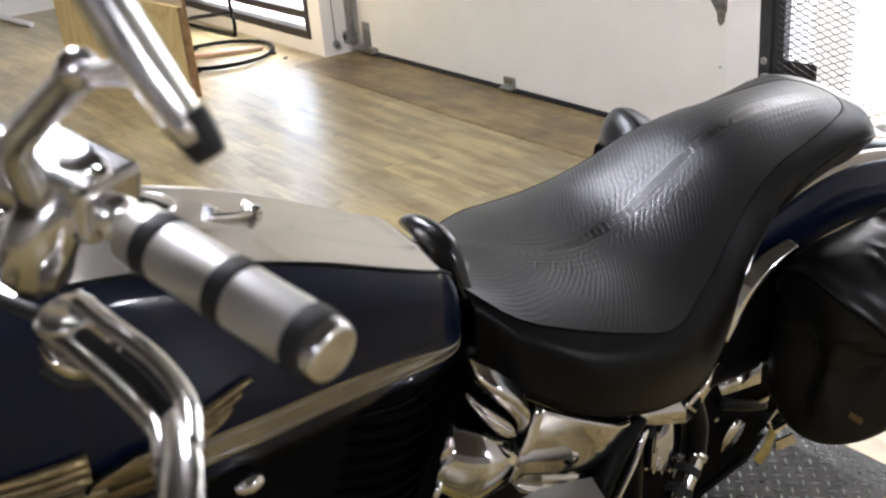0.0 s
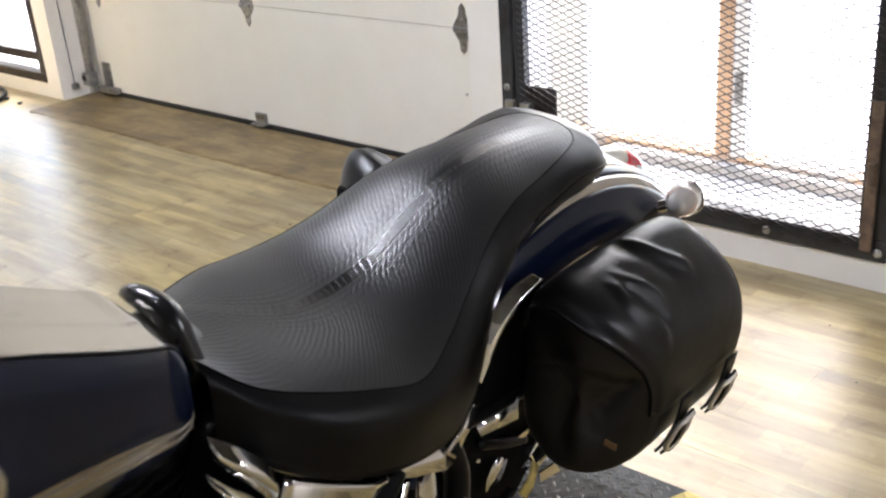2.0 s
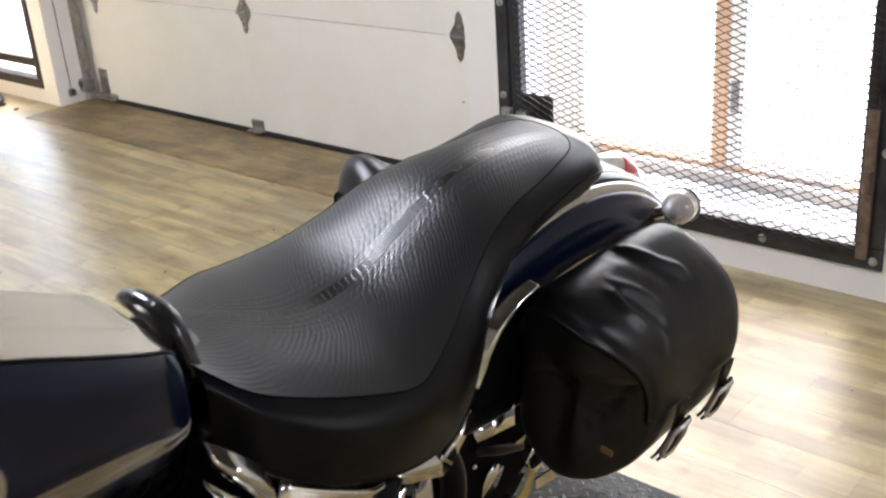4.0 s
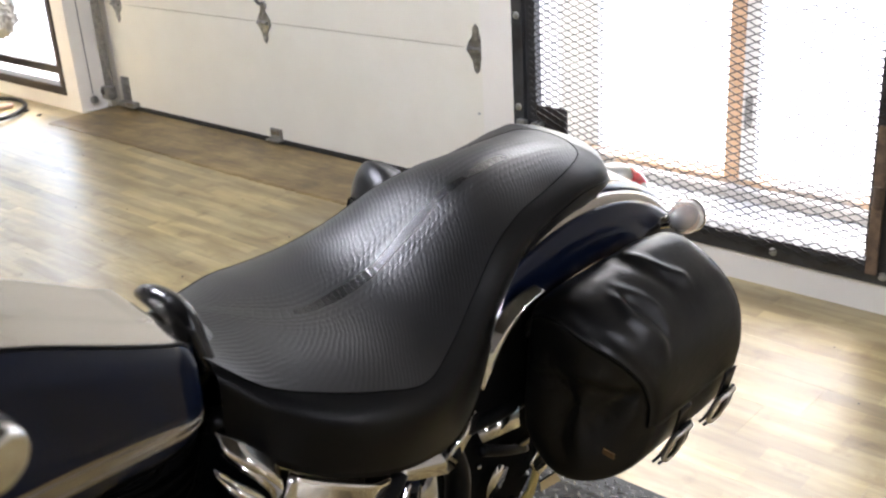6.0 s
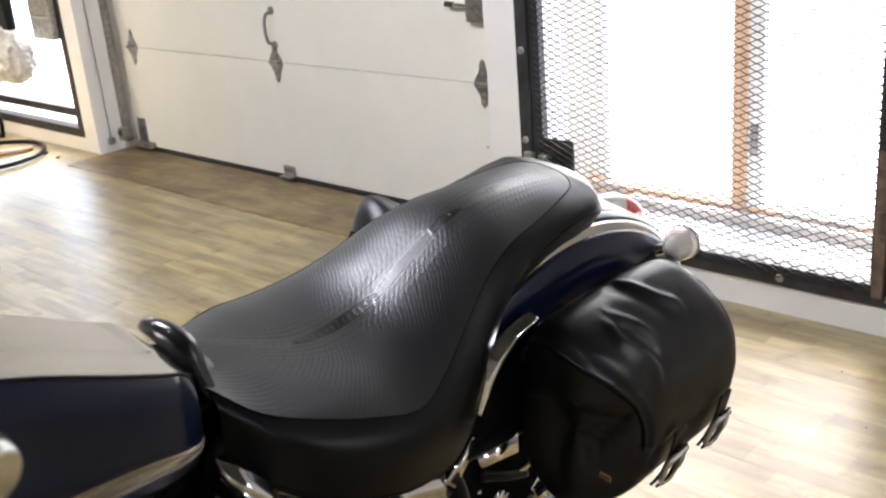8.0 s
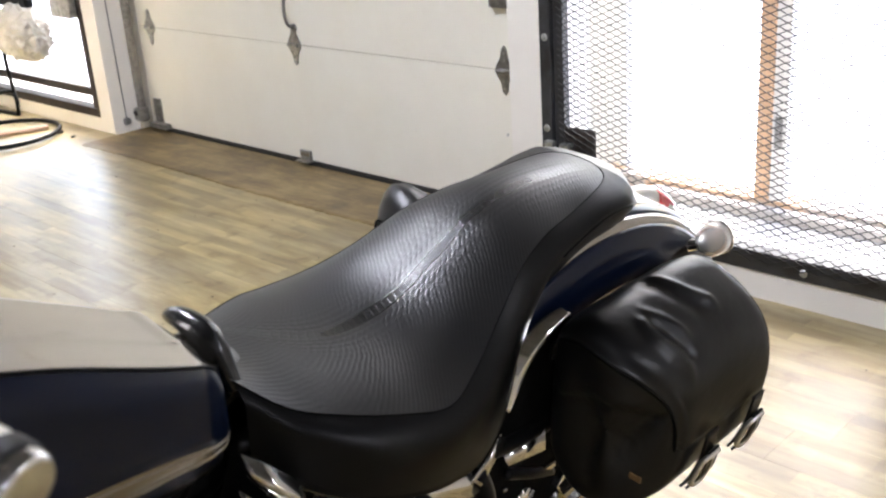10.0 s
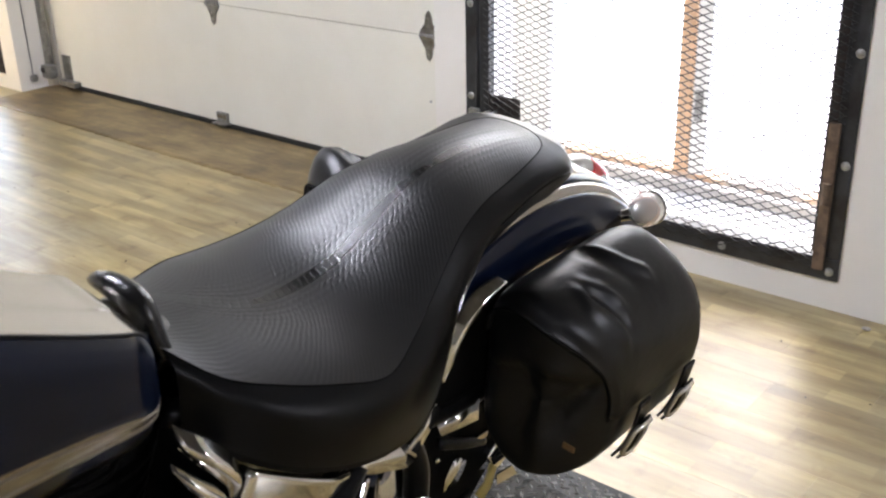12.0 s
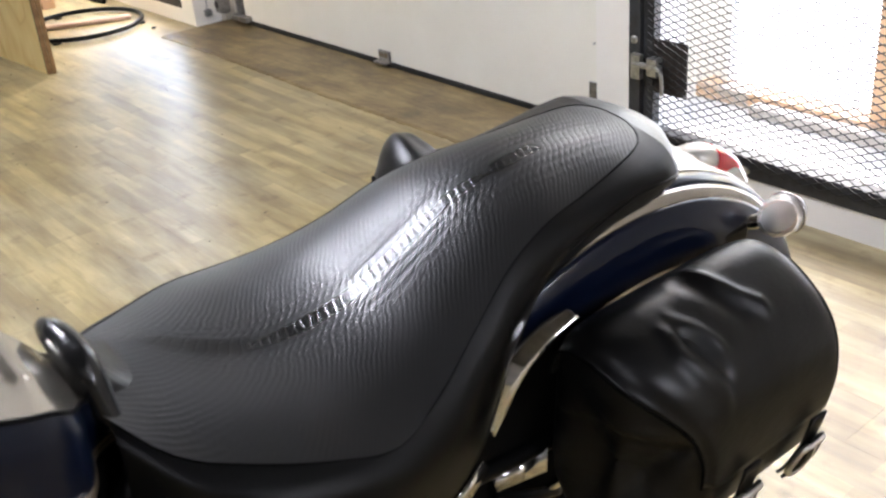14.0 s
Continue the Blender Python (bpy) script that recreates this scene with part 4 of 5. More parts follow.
    part("shell", tube([at(0.398, 0.672, 1.292), at(0.408, 0.662, 1.255), at(0.419, 0.651, 1.220), at(0.430, 0.640, 1.189)], lambda s: 0.0075 + 0.0050 * math.sin(math.pi * (0.15 + 0.7 * s)), 18, 28, flat=0.72), M_HAZE, stem, "chrome mirror shell", True)
    part("rail", tube([at(0.394, 0.668, 1.290), at(0.404, 0.656, 1.252), at(0.414, 0.644, 1.217), at(0.424, 0.634, 1.192)], 0.0048, 10, 20), M_HAZE, stem, "", True)
    part("rim", tube([at(0.427, 0.643, 1.198), at(0.431, 0.639, 1.187), at(0.433, 0.637, 1.181)], lambda s: 0.0098 - 0.003 * s, 12, 8), M_RUBBER, stem, "dark rubber end", True)


controls(-1)
controls(1)
for s in (-1, 1):
    part("riser", rod((0.235, YC + s * 0.04, 1.03), (0.24, YC + s * 0.04, 1.145), 0.016, bevel=0.004), M_CHROME, bike, "", True)
    part("fork_leg", rod((0.20, YC + s * 0.10, 1.04), (-0.10, YC + s * 0.10, BZ + 0.33), 0.026, n=20, bevel=0.004), M_CHROME, bike, "", True)
part("triple_clamp", box(0.16, 0.25, YC - 0.125, YC + 0.125, 1.005, 1.032, 0.012), M_CHROME, bike)
part("headlight", ball((0.10, YC, 0.93), 0.09, (1.1, 1, 1)), M_CHROME, bike, "chrome headlight shell", True)


def wheel(x, r, w, tyre_r, tilt=0.0):
    zc = BZ + r
    turn = [k * math.pi / 24 for k in range(48)]
    t = part("wheel", rod((x, YC - w * 0.6, zc), (x, YC + w * 0.6, zc), 0.045, n=24, bevel=0.006), M_CHROME, bike, "spoked wheel with black tyre", True)
    part("tyre", tube([(x + (r - tyre_r) * math.cos(a), YC, zc + (r - tyre_r) * math.sin(a)) for a in turn], tyre_r, 14, closed=True), M_RUBBER, t, "black rubber tyre", True)
    part("rim", tube([(x + (r - 1.75 * tyre_r) * math.cos(a), YC, zc + (r - 1.75 * tyre_r) * math.sin(a)) for a in turn], tyre_r * 0.62, 10, closed=True), M_CHROME, t, "chrome rim", True)
    for k in range(12):
        a = k * math.pi / 6
        part("spoke", rod((x + 0.04 * math.cos(a), YC + (0.02 if k % 2 else -0.02), zc + 0.04 * math.sin(a)), (x + (r - 2 * tyre_r) * math.cos(a + 0.15), YC, zc + (r - 2 * tyre_r) * math.sin(a + 0.15)), 0.003, n=8), M_CHROME, t)
    top = Vector((x, YC, BZ + 2 * r))
    t.matrix_basis = Matrix.Translation(top) @ Matrix.Rotation(tilt, 4, "X") @ Matrix.Translation(-top)


wheel(-0.13, 0.315, 0.13, 0.062)
wheel(1.457, 0.330, 0.17, 0.066, radians(13))

# rear fender round the wheel
FCX, FCZ = 1.457, 0.377
PROF = [(0.0, 0.452), (0.045, 0.449), (0.074, 0.441), (0.092, 0.426), (0.104, 0.404), (0.110, 0.375), (0.110, 0.345)]


def fender_band(k0, k1, a0, a1, side, n=44):
    fine = spline([(a, b, 0) for a, b in PROF], 25)[k0:k1 + 1]
    return [[(FCX + p[1] * math.sin(a), YC + side * p[0], FCZ + p[1] * math.cos(a)) for p in fine] for a in [radians(a0 + (a1 - a0) * i / n) for i in range(n + 1)]]


fender = part("rear_fender", sheet(fender_band(0, 6, -62, 70, -1), 0.002), M_CHAMP, bike, "champagne and blue rear fender", True)
part("crown", sheet(fender_band(0, 6, -62, 70, 1), 0.002), M_CHAMP, fender, "", True)
for s in (-1, 1):
    part("blue_band", sheet(fender_band(6, 9, -62, 70, s), 0.002), M_BLUE, fender, "midnight blue band", True)
    part("champagne_line", sheet(fender_band(9, 12, -62, 70, s), 0.002), M_CHAMP, fender, "champagne pinstripe band", True)
    part("blue_side", sheet(fender_band(12, 24, -66, 70, s, 50), 0.002), M_BLUE, fender, "glossy midnight blue fender side", True)
    path = spline([(1.212, 0.652, 0), (1.222, 0.688, 0), (1.246, 0.720, 0), (1.280, 0.741, 0), (1.305, 0.750, 0), (1.326, 0.755, 0)], 40)
    bar = []
    for k, p in enumerate(path):
        q, o = Vector(path[min(k + 1, 39)]), Vector(path[max(k - 1, 0)])
        n = Vector((o.y - q.y, q.x - o.x)).normalized()
        w = (0.0125 - 0.0105 * (k / 39) ** 1.5) * min(1.0, 0.25 + k / 8)
        bar.append([(p[0] + n.x * w * a, YC + s * (0.124 - 0.009 * a), p[1] + n.y * w * a) for a in (1.0, 0.5, 0.0, -0.5, -1.0)])
    strut = part("fender_strut", sheet(bar, 0.004), M_CHROME, bike, "polished chrome fender strut", True)
tail_line = [(1.632, YC + 0.012, 0.760), (1.690, YC + 0.012, 0.742), (1.745, YC + 0.012, 0.714), (1.790, YC + 0.012, 0.674)]
tail_pts = spline(tail_line, 41)
tail = part("tail_light", tube(tail_pts[13:], lambda s: 0.030 - 0.012 * s ** 1.6, 20, flat=1.6), M_RED, bike, "red tail light in a chrome housing on the fender", True)
part("housing", tube(tail_pts[:14], lambda s: 0.010 + 0.0195 * math.sin(math.pi / 2 * s), 20, flat=1.6), M_BRUSHED, tail, "chrome tail light housing", True)
part("lower_housing", tube([(p.x + 0.006, p.y, p.z - 0.020) for p in tail_pts[::4]], lambda s: 0.012 + 0.018 * math.sin(math.pi * (0.1 + 0.8 * s)), 16, flat=1.7), M_CHROME, tail, "", True)


def signal(side):
    y = YC + side * 0.130
    s = part("turn_signal", rod((1.664, y, 0.733), (1.674, y, 0.7335), 0.011, 0.017, n=24, bevel=0.003), M_CHROME, bike, "chrome turn signal with clear bullet lens", True)
    part("lens", ball((1.696, y, 0.735), 0.0265, (1.45, 0.98, 0.98), 28, 18), M_SIGNAL, s, "clear bullet lens", True)
    part("bulb", ball((1.690, y, 0.733), 0.014, (1.3, 1.0, 1.0)), M_DOWEL, s, "amber bulb", True)
    part("rim", tube([(1.706, y + 0.0262 * math.cos(a), 0.735 + 0.0262 * math.sin(a)) for a in [k * math.pi / 14 for k in range(28)]], 0.0020, 8, closed=True), M_HAZE, s, "", True)
    part("stalk", rod((1.662, YC + side * 0.100, 0.722), (1.672, y - side * 0.010, 0.731), 0.0095, bevel=0.003), M_CHROME, s, "", True)
    part("mount", box(1.610, 1.664, *sorted((YC + side * 0.096, YC + side * 0.110)), 0.700, 0.728, 0.005), M_BLACK, s, "black mounting bracket")


signal(-1)
signal(1)

# saddlebags: the closed cross section as offset and height, from the inner foot over the top to the outer foot
BAG = [(0.158, 0.520), (0.140, 0.560), (0.134, 0.640), (0.132, 0.724), (0.143, 0.754), (0.178, 0.764), (0.222, 0.746), (0.255, 0.720), (0.277, 0.684), (0.288, 0.642),
       (0.291, 0.605), (0.289, 0.560), (0.278, 0.522), (0.252, 0.498), (0.212, 0.490), (0.180, 0.498)]
BAG_RING = 96
RIDGES = [  # creases of the lid: height, half width, then their course as length and offset
    (0.0060, 0.0085, [(1.462, 0.165), (1.474, 0.190), (1.490, 0.214), (1.510, 0.232)]),
    (-0.0032, 0.0120, [(1.440, 0.175), (1.454, 0.200), (1.474, 0.226)]),
    (0.0056, 0.0090, [(1.374, 0.214), (1.372, 0.234), (1.384, 0.254), (1.404, 0.270)]),
    (0.0045, 0.0080, [(1.392, 0.205), (1.412, 0.222), (1.424, 0.242)]),
    (-0.0052, 0.0075, [(1.391, 0.222), (1.402, 0.240), (1.416, 0.258)]),
]
PUCKERS = [  # creases of the end faces: height, half width, then their course as offset and height
    (-0.0060, 0.0060, [(0.140, 0.640), (0.180, 0.652), (0.225, 0.655), (0.258, 0.640)]),
    (0.0060, 0.0110, [(0.150, 0.662), (0.200, 0.674), (0.250, 0.668)]),
    (-0.0075, 0.0050, [(0.266, 0.650), (0.246, 0.618), (0.226, 0.585)]),
    (0.0050, 0.0140, [(0.276, 0.620), (0.262, 0.580), (0.250, 0.550)]),
    (-0.0040, 0.0120, [(0.200, 0.620), (0.195, 0.570), (0.205, 0.530)]),
]


def crease(ridges, a, b):
    """The height of soft folds that run along polylines."""
    h = 0.0
    for high, wide, line in ridges:
        best = 1.0
        for (p, q), (r, t) in zip(line, line[1:]):
            k = min(max(((a - p) * (r - p) + (b - q) * (t - q)) / ((r - p) ** 2 + (t - q) ** 2), 0.0), 1.0)
            best = min(best, math.hypot(a - p - k * (r - p), b - q - k * (t - q)))
        h += high * math.exp(-(best / wide) ** 2)
    return h


def bag_point(a, v, z, grow=0.0):
    """A place on the bag's tube: a runs from its front end (0) to its rear end (1); both ends swing back towards the outside."""
    out = min(max((v - 0.134) / 0.170, 0.0), 1.0)
    front, rear = 1.300 + 0.114 * out ** 3.6, 1.626 - 0.014 * out ** 2
    low = min(max((0.62 - z) / 0.12, 0.0), 1.0)
    front, rear = front + 0.012 * low ** 2, rear - 0.020 * low
    x = front + a * (rear - front)
    droop = max(z - 0.60, 0.0) / 0.157
    z -= droop * (0.012 * math.exp(-max(a, 0.0) / 0.06) + 0.030 * math.exp(-max(1.0 - a, 0.0) / 0.10))
    cv, cz = v - 0.215, z - 0.63
    d = math.hypot(cv, cz)
    tuck = -0.004 * (math.exp(-max(a, 0.0) / 0.03) + math.exp(-max(1.0 - a, 0.0) / 0.03))
    g = (grow + tuck) / d
    return Vector((x, v + cv * g, z + cz * g))


def saddlebag(side, lift=0.0, shift=0.0, peak=0.0):
    def put(p):
        return (p[0], YC + side * p[1], p[2])
    loop = spline([(a, b, 0) for a, b in BAG + BAG[:1]], BAG_RING + 1)[:-1]
    rings = [[bag_point(k / 40, p[0], p[1]) for p in loop] for k in range(41)]
    caps = []
    for ring, way in ((rings[0], -1), (rings[-1], 1)):
        mid = sum(ring, Vector()) / len(ring)
        for s in (0.985, 0.95, 0.88, 0.79, 0.70, 0.60, 0.50, 0.40, 0.30, 0.20, 0.10, 0.02):
            row = []
            for p in ring:
                q = mid + (p - mid) * s
                q.x = mid.x + (p.x - mid.x) * s + way * (0.015 * (1 - s ** 5) - (0.012 * s * (1 - s) if way < 0 else 0.0) + (crease(PUCKERS, q.y, q.z) if s < 0.93 else 0.0))
                row.append(q)
            caps.append((way, row))
    front = [r for w, r in caps if w < 0][::-1]
    rear = [r for w, r in caps if w > 0]
    grid = [[put(p) for p in r + r[:1]] for r in front + rings + rear]
    bm = sheet(grid)
    bmesh.ops.remove_doubles(bm, verts=bm.verts, dist=0.0002)
    bag = part("saddlebag", bm, M_BAG, bike, "black leather saddlebag with buckled straps", True)
    # the lid lies over the top and hangs down the outside
    over = [p for p in loop if p[1] > 0.585]
    start = min(range(len(over)), key=lambda k: (over[k][0], -over[k][1]))
    over = [p for p in over[start:] + over[:start] if p[0] > 0.16 or p[1] > 0.70]
    lid = []
    for k in range(97):
        a = -0.035 + 1.065 * k / 96
        row = []
        for p in over:
            e = bag_point(a, p[0], p[1], 0.0035)
            h = crease(RIDGES, e.x, p[0]) * min(max((p[1] - 0.66) / 0.04, 0.0), 1.0) + peak * math.exp(-(abs(a - 0.10) / 0.20) ** 1.6) * math.exp(-(abs(p[0] - 0.245) / 0.065) ** 1.6)
            edge = 0.006 * (math.exp(-(k / 3.0) ** 2) + math.exp(-((96 - k) / 3.0) ** 2))
            d = math.hypot(p[0] - 0.215, p[1] - 0.63)
            e.y += (h - edge) * (p[0] - 0.215) / d
            e.z += (h - edge) * (p[1] - 0.63) / d + 0.0015 * noise.noise(Vector((e.x * 22, p[0] * 22, p[1] * 22)))
            row.append(e)
        lid.append(row)
    part("lid", sheet([[put(p) for p in r] for r in lid], 0.003), M_BAG, bag, "soft creased black leather lid", True)
    for row, x in ((lid[0], -0.0015), (lid[-1], 0.0015)):
        part("lid_piping", tube([put(p + Vector((x, 0, -0.002))) for p in row], 0.0018, 6), M_ENGINE, bag, "", True)
    for x in (1.438, 1.566):
        out = [p for p in loop if p[0] > 0.25 and 0.520 < p[1] < 0.61]
        a = (x - 1.382) / 0.230
        rib = [bag_point(a, p[0], p[1], 0.0105) for p in out]
        strap = part("strap", sheet([[put((p.x - w, p.y, p.z)) for w in (-0.014, -0.012, 0.012, 0.014)] for p in rib], 0.004), M_BAG, bag, "black leather strap", True)
        k = min(range(len(rib)), key=lambda q: abs(rib[q].z - 0.548))
        at, run = rib[k], (rib[min(k + 3, len(rib) - 1)] - rib[max(k - 3, 0)]).normalized()
        run = run if run.z > 0 else -run
        out = Vector((0, run.z, -run.y))

        def on(a, b, c):
            return put(at + Vector((a, 0, 0)) + run * b + out * c)
        ring = [on(0.0195 * math.copysign(abs(math.cos(t)) ** 0.45, math.cos(t)), 0.025 * math.copysign(abs(math.sin(t)) ** 0.45, math.sin(t)), 0.007 + 0.003 * math.sin(t) ** 2) for t in [q * math.pi / 14 for q in range(28)]]
        part("buckle", tube(ring, 0.0042, 8, closed=True), M_BRUSHED, bag, "dull chrome strap buckle", True)
        flap = [[on(a, b, 0.005 + 0.006 * math.cos(2.2 * b / 0.04) + (0.001 if abs(a) < 0.012 else 0.0)) for a in (-0.0135, -0.012, 0.0, 0.012, 0.0135)] for b in (-0.036, -0.030, -0.018, -0.006, 0.006, 0.018, 0.030)]
        part("buckle_tongue", sheet(flap, 0.004), M_BAG, bag, "", True)
        part("prong", tube([on(0, -0.024, 0.011), on(0, 0.0, 0.0145), on(0, 0.022, 0.012)], 0.0022, 8, 8), M_BRUSHED, bag, "", True)
    patch = [bag_point(0.0, v, z) for v, z in ((0.262, 0.566), (0.280, 0.566), (0.280, 0.576), (0.262, 0.576))]
    part("maker_patch", box(patch[0].x - 0.0235, patch[0].x - 0.0205, *sorted((YC + side * 0.256, YC + side * 0.274)), 0.562, 0.571, 0.001), M_PLYEDGE, bag, "small brown maker patch")
    bag.location = (shift, 0, lift)
    return bag


saddlebag(-1)
saddlebag(1, -0.014, 0.040, 0.066)

# engine and frame under the tank and seat
dark_gap_outline = [(0.26, 0.46), (0.82, 0.46), (0.84, 0.68), (0.62, 0.755), (0.52, 0.80), (0.34, 0.82), (0.26, 0.74)]
engine = part("engine", box(0.24, 0.84, YC - 0.10, YC + 0.10, 0.18, 0.50, 0.03, 3), M_ENGINE, bike, "black finned v-twin engine", True)
for x, tilt in ((0.47, -0.30), (0.71, 0.30)):
    for k in range(13):
        z = 0.50 + 0.019 * k
        cx = x + tilt * (z - 0.50)
        part("cooling_fin", rod((cx, YC, z), (cx, YC, z + 0.005), 0.086, n=32), M_FIN, engine)
    part("cylinder", rod((x, YC, 0.48), (x + tilt * 0.30, YC, 0.80), 0.075, n=24), M_ENGINE, engine, "", True)
    part("spark_lead", tube([(x + tilt * 0.24, YC - 0.08, 0.755), (x + 0.02, YC - 0.115, 0.775), (0.60, YC - 0.10, 0.79)], 0.0032, 8, 14), M_FIN, engine, "", True)
# Black block added so that the gap between the cylinders stays dark.
part("dark_gap_block", prism(dark_gap_outline, "y", YC - 0.055, YC + 0.055), M_ENGINE, engine)
part("bolt_head", ball(lean(0.560, 1.0, 0.762), 0.012, (1.3, 0.8, 0.8)), M_CHROME, engine, "", True)
part("crankcase_cover", rod((0.55, YC - 0.10, 0.34), (0.55, YC - 0.145, 0.34), 0.11, 0.10, n=36, bevel=0.012), M_ENGINE, engine, "", True)
part("backbone", tube([(0.22, YC, 0.96), (0.5, YC, 0.80), (0.85, YC, 0.74), (1.05, YC, 0.62)], 0.03, 12, 20), M_BLACK, bike, "", True)
part("inner_fender", sheet([[(1.12 - 0.03 * abs(v) * 8, YC + v * 1.0, 0.30 + 0.08 * k) for v in (-0.09, -0.06, 0, 0.06, 0.09)] for k in range(6)], 0.004), M_BLACK, bike, "", True)
part("battery_box", box(0.86, 1.10, YC - 0.085, YC + 0.085, 0.36, 0.66, 0.02), M_BLACK, bike, "black battery box", True)
for s in (-1, 1):
    part("frame_tube", tube([(0.85, YC + s * 0.06, 0.76), (1.0, YC + s * 0.09, 0.66), (1.10, YC + s * 0.10, 0.50), (1.06, YC + s * 0.10, 0.25), (0.70, YC + s * 0.10, 0.19), (0.30, YC + s * 0.09, 0.26), (0.20, YC + s * 0.03, 0.88)], 0.016, 10, 50), M_BLACK, bike, "black frame tube", True)
    # Made-up black plate that hides the wheel and keeps this gap dark.
    part("dark_side_plate", prism([(1.10, 0.63), (1.20, 0.70), (1.32, 0.74), (1.42, 0.70), (1.42, 0.44), (1.30, 0.40), (1.16, 0.44)], "y", *sorted((YC + s * 0.1115, YC + s * 0.1155))), M_ENGINE, bike, "flat black plate added to darken the gap before the wheel")
    part("seat_rail", tube([(1.0, YC + s * 0.10, 0.655), (1.15, YC + s * 0.115, 0.60), (1.32, YC + s * 0.118, 0.575), (1.46, YC + s * 0.12, 0.60)], 0.012, 10, 24), M_BLACK, bike, "", True)
part("swingarm", tube([(1.06, YC + 0.12, 0.32), (1.2, YC + 0.13, 0.36), (1.457, YC + 0.13, 0.362)], 0.02, 10, 16), M_ENGINE, bike, "", True)
part("exhaust_pipe", tube([(0.7, YC + 0.12, 0.30), (1.0, YC + 0.17, 0.22), (1.75, YC + 0.18, 0.25)], 0.038, 16, 24), M_CHROME, bike, "chrome exhaust pipe", True)
muffler = part("muffler", tube([(1.235, YC - 0.085, 0.50), (1.29, YC - 0.085, 0.475), (1.36, YC - 0.085, 0.445)], 0.026, 20, 14), M_CHROME, bike, "chrome muffler with stepped end", True)
for k in range(4):
    part("step_ring", rod((1.240 + 0.012 * k, YC - 0.085, 0.498 - 0.0055 * k), (1.245 + 0.012 * k, YC - 0.085, 0.4957 - 0.0055 * k), 0.0285 - 0.0004 * k, n=24), M_BLACK if k % 2 else M_CHROME, muffler)
stand = part("kickstand", tube([lean(0.80, 1.15, 0.24), lean(0.79, 1.11, 0.14), lean(0.77, 1.075, 0.066)], 0.011, 10, 12), M_CHROME, bike, "chrome kickstand", True)
part("stand_foot", rod(lean(0.77, 1.075, 0.0575), lean(0.77, 1.075, 0.066), 0.024, n=18, bevel=0.003), M_CHROME, stand, "", True)


def bent_plate(rows, thick=0.004):
    return sheet([[lean(*p) for p in r] for r in rows], thick)


def smooth_plate(rows, n=14, thick=0.004):
    """A bulged cover through a coarse grid of room places."""
    across = [spline(r, n) for r in rows]
    grid = [list(c) for c in zip(*[spline(c, n) for c in zip(*across)])]
    return sheet([[lean(*p) for p in r] for r in grid], thick)


# chrome covers, pegs and brackets below the seat
part("side_cover", smooth_plate([
    [(0.890, 1.006, 0.694), (0.940, 0.996, 0.660), (0.995, 0.998, 0.625), (1.040, 1.014, 0.602)],
    [(0.876, 1.008, 0.662), (0.930, 1.002, 0.632), (0.985, 1.004, 0.602), (1.036, 1.020, 0.585)],
    [(0.866, 1.018, 0.625), (0.920, 1.016, 0.596), (0.975, 1.018, 0.570), (1.026, 1.030, 0.560)],
    [(0.866, 1.032, 0.594), (0.914, 1.030, 0.566), (0.965, 1.030, 0.544), (1.012, 1.040, 0.538)],
    [(0.872, 1.022, 0.578), (0.914, 1.014, 0.552), (0.958, 1.014, 0.532), (1.000, 1.030, 0.526)]]), M_CHROME, bike, "polished chrome side cover", True)
part("cover_notch", bent_plate([[(1.010, 1.020, 0.626), (1.046, 1.028, 0.606)], [(1.006, 1.024, 0.590), (1.040, 1.034, 0.574)]]), M_CHROME, bike)
rocker = part("rocker_cover", smooth_plate([
    [(0.800, 1.040, 0.695), (0.832, 1.018, 0.680), (0.874, 1.026, 0.652)],
    [(0.786, 1.024, 0.676), (0.826, 0.998, 0.652), (0.868, 1.012, 0.628)],
    [(0.772, 1.028, 0.648), (0.812, 1.006, 0.622), (0.856, 1.018, 0.600)],
    [(0.772, 1.050, 0.612), (0.808, 1.030, 0.588), (0.840, 1.042, 0.576)]], 12), M_CHROME, bike, "polished chrome rocker cover", True)
for k in range(3):
    part("cover_rib", tube([lean(0.789 - 0.006 * k, 1.026 + 0.004 * k, 0.690 - 0.026 * k), lean(0.782 - 0.006 * k, 1.022 + 0.004 * k, 0.680 - 0.026 * k), lean(0.779 - 0.005 * k, 1.030 + 0.004 * k, 0.668 - 0.026 * k)], 0.005, 8, 8), M_CHROME, rocker, "", True)
part("intake_cover", smooth_plate([
    [(0.828, 1.035, 0.762), (0.848, 1.018, 0.746), (0.870, 1.012, 0.722), (0.882, 1.015, 0.694), (0.880, 1.022, 0.668)],
    [(0.826, 1.024, 0.750), (0.842, 1.004, 0.732), (0.862, 1.000, 0.708), (0.876, 1.004, 0.684), (0.876, 1.014, 0.664)],
    [(0.830, 1.028, 0.741), (0.840, 1.014, 0.722), (0.856, 1.010, 0.700), (0.868, 1.012, 0.678), (0.871, 1.018, 0.662)]], thick=0.003), M_CHROME, bike, "curved chrome intake cover", True)
part("intake_cover", smooth_plate([
    [(0.818, 1.030, 0.728), (0.836, 1.014, 0.708), (0.858, 1.010, 0.684), (0.870, 1.018, 0.664)],
    [(0.816, 1.022, 0.720), (0.832, 1.004, 0.698), (0.853, 1.000, 0.676), (0.866, 1.010, 0.660)],
    [(0.818, 1.026, 0.712), (0.830, 1.012, 0.690), (0.847, 1.008, 0.671), (0.862, 1.016, 0.657)]], thick=0.003), M_CHROME, bike, "", True)
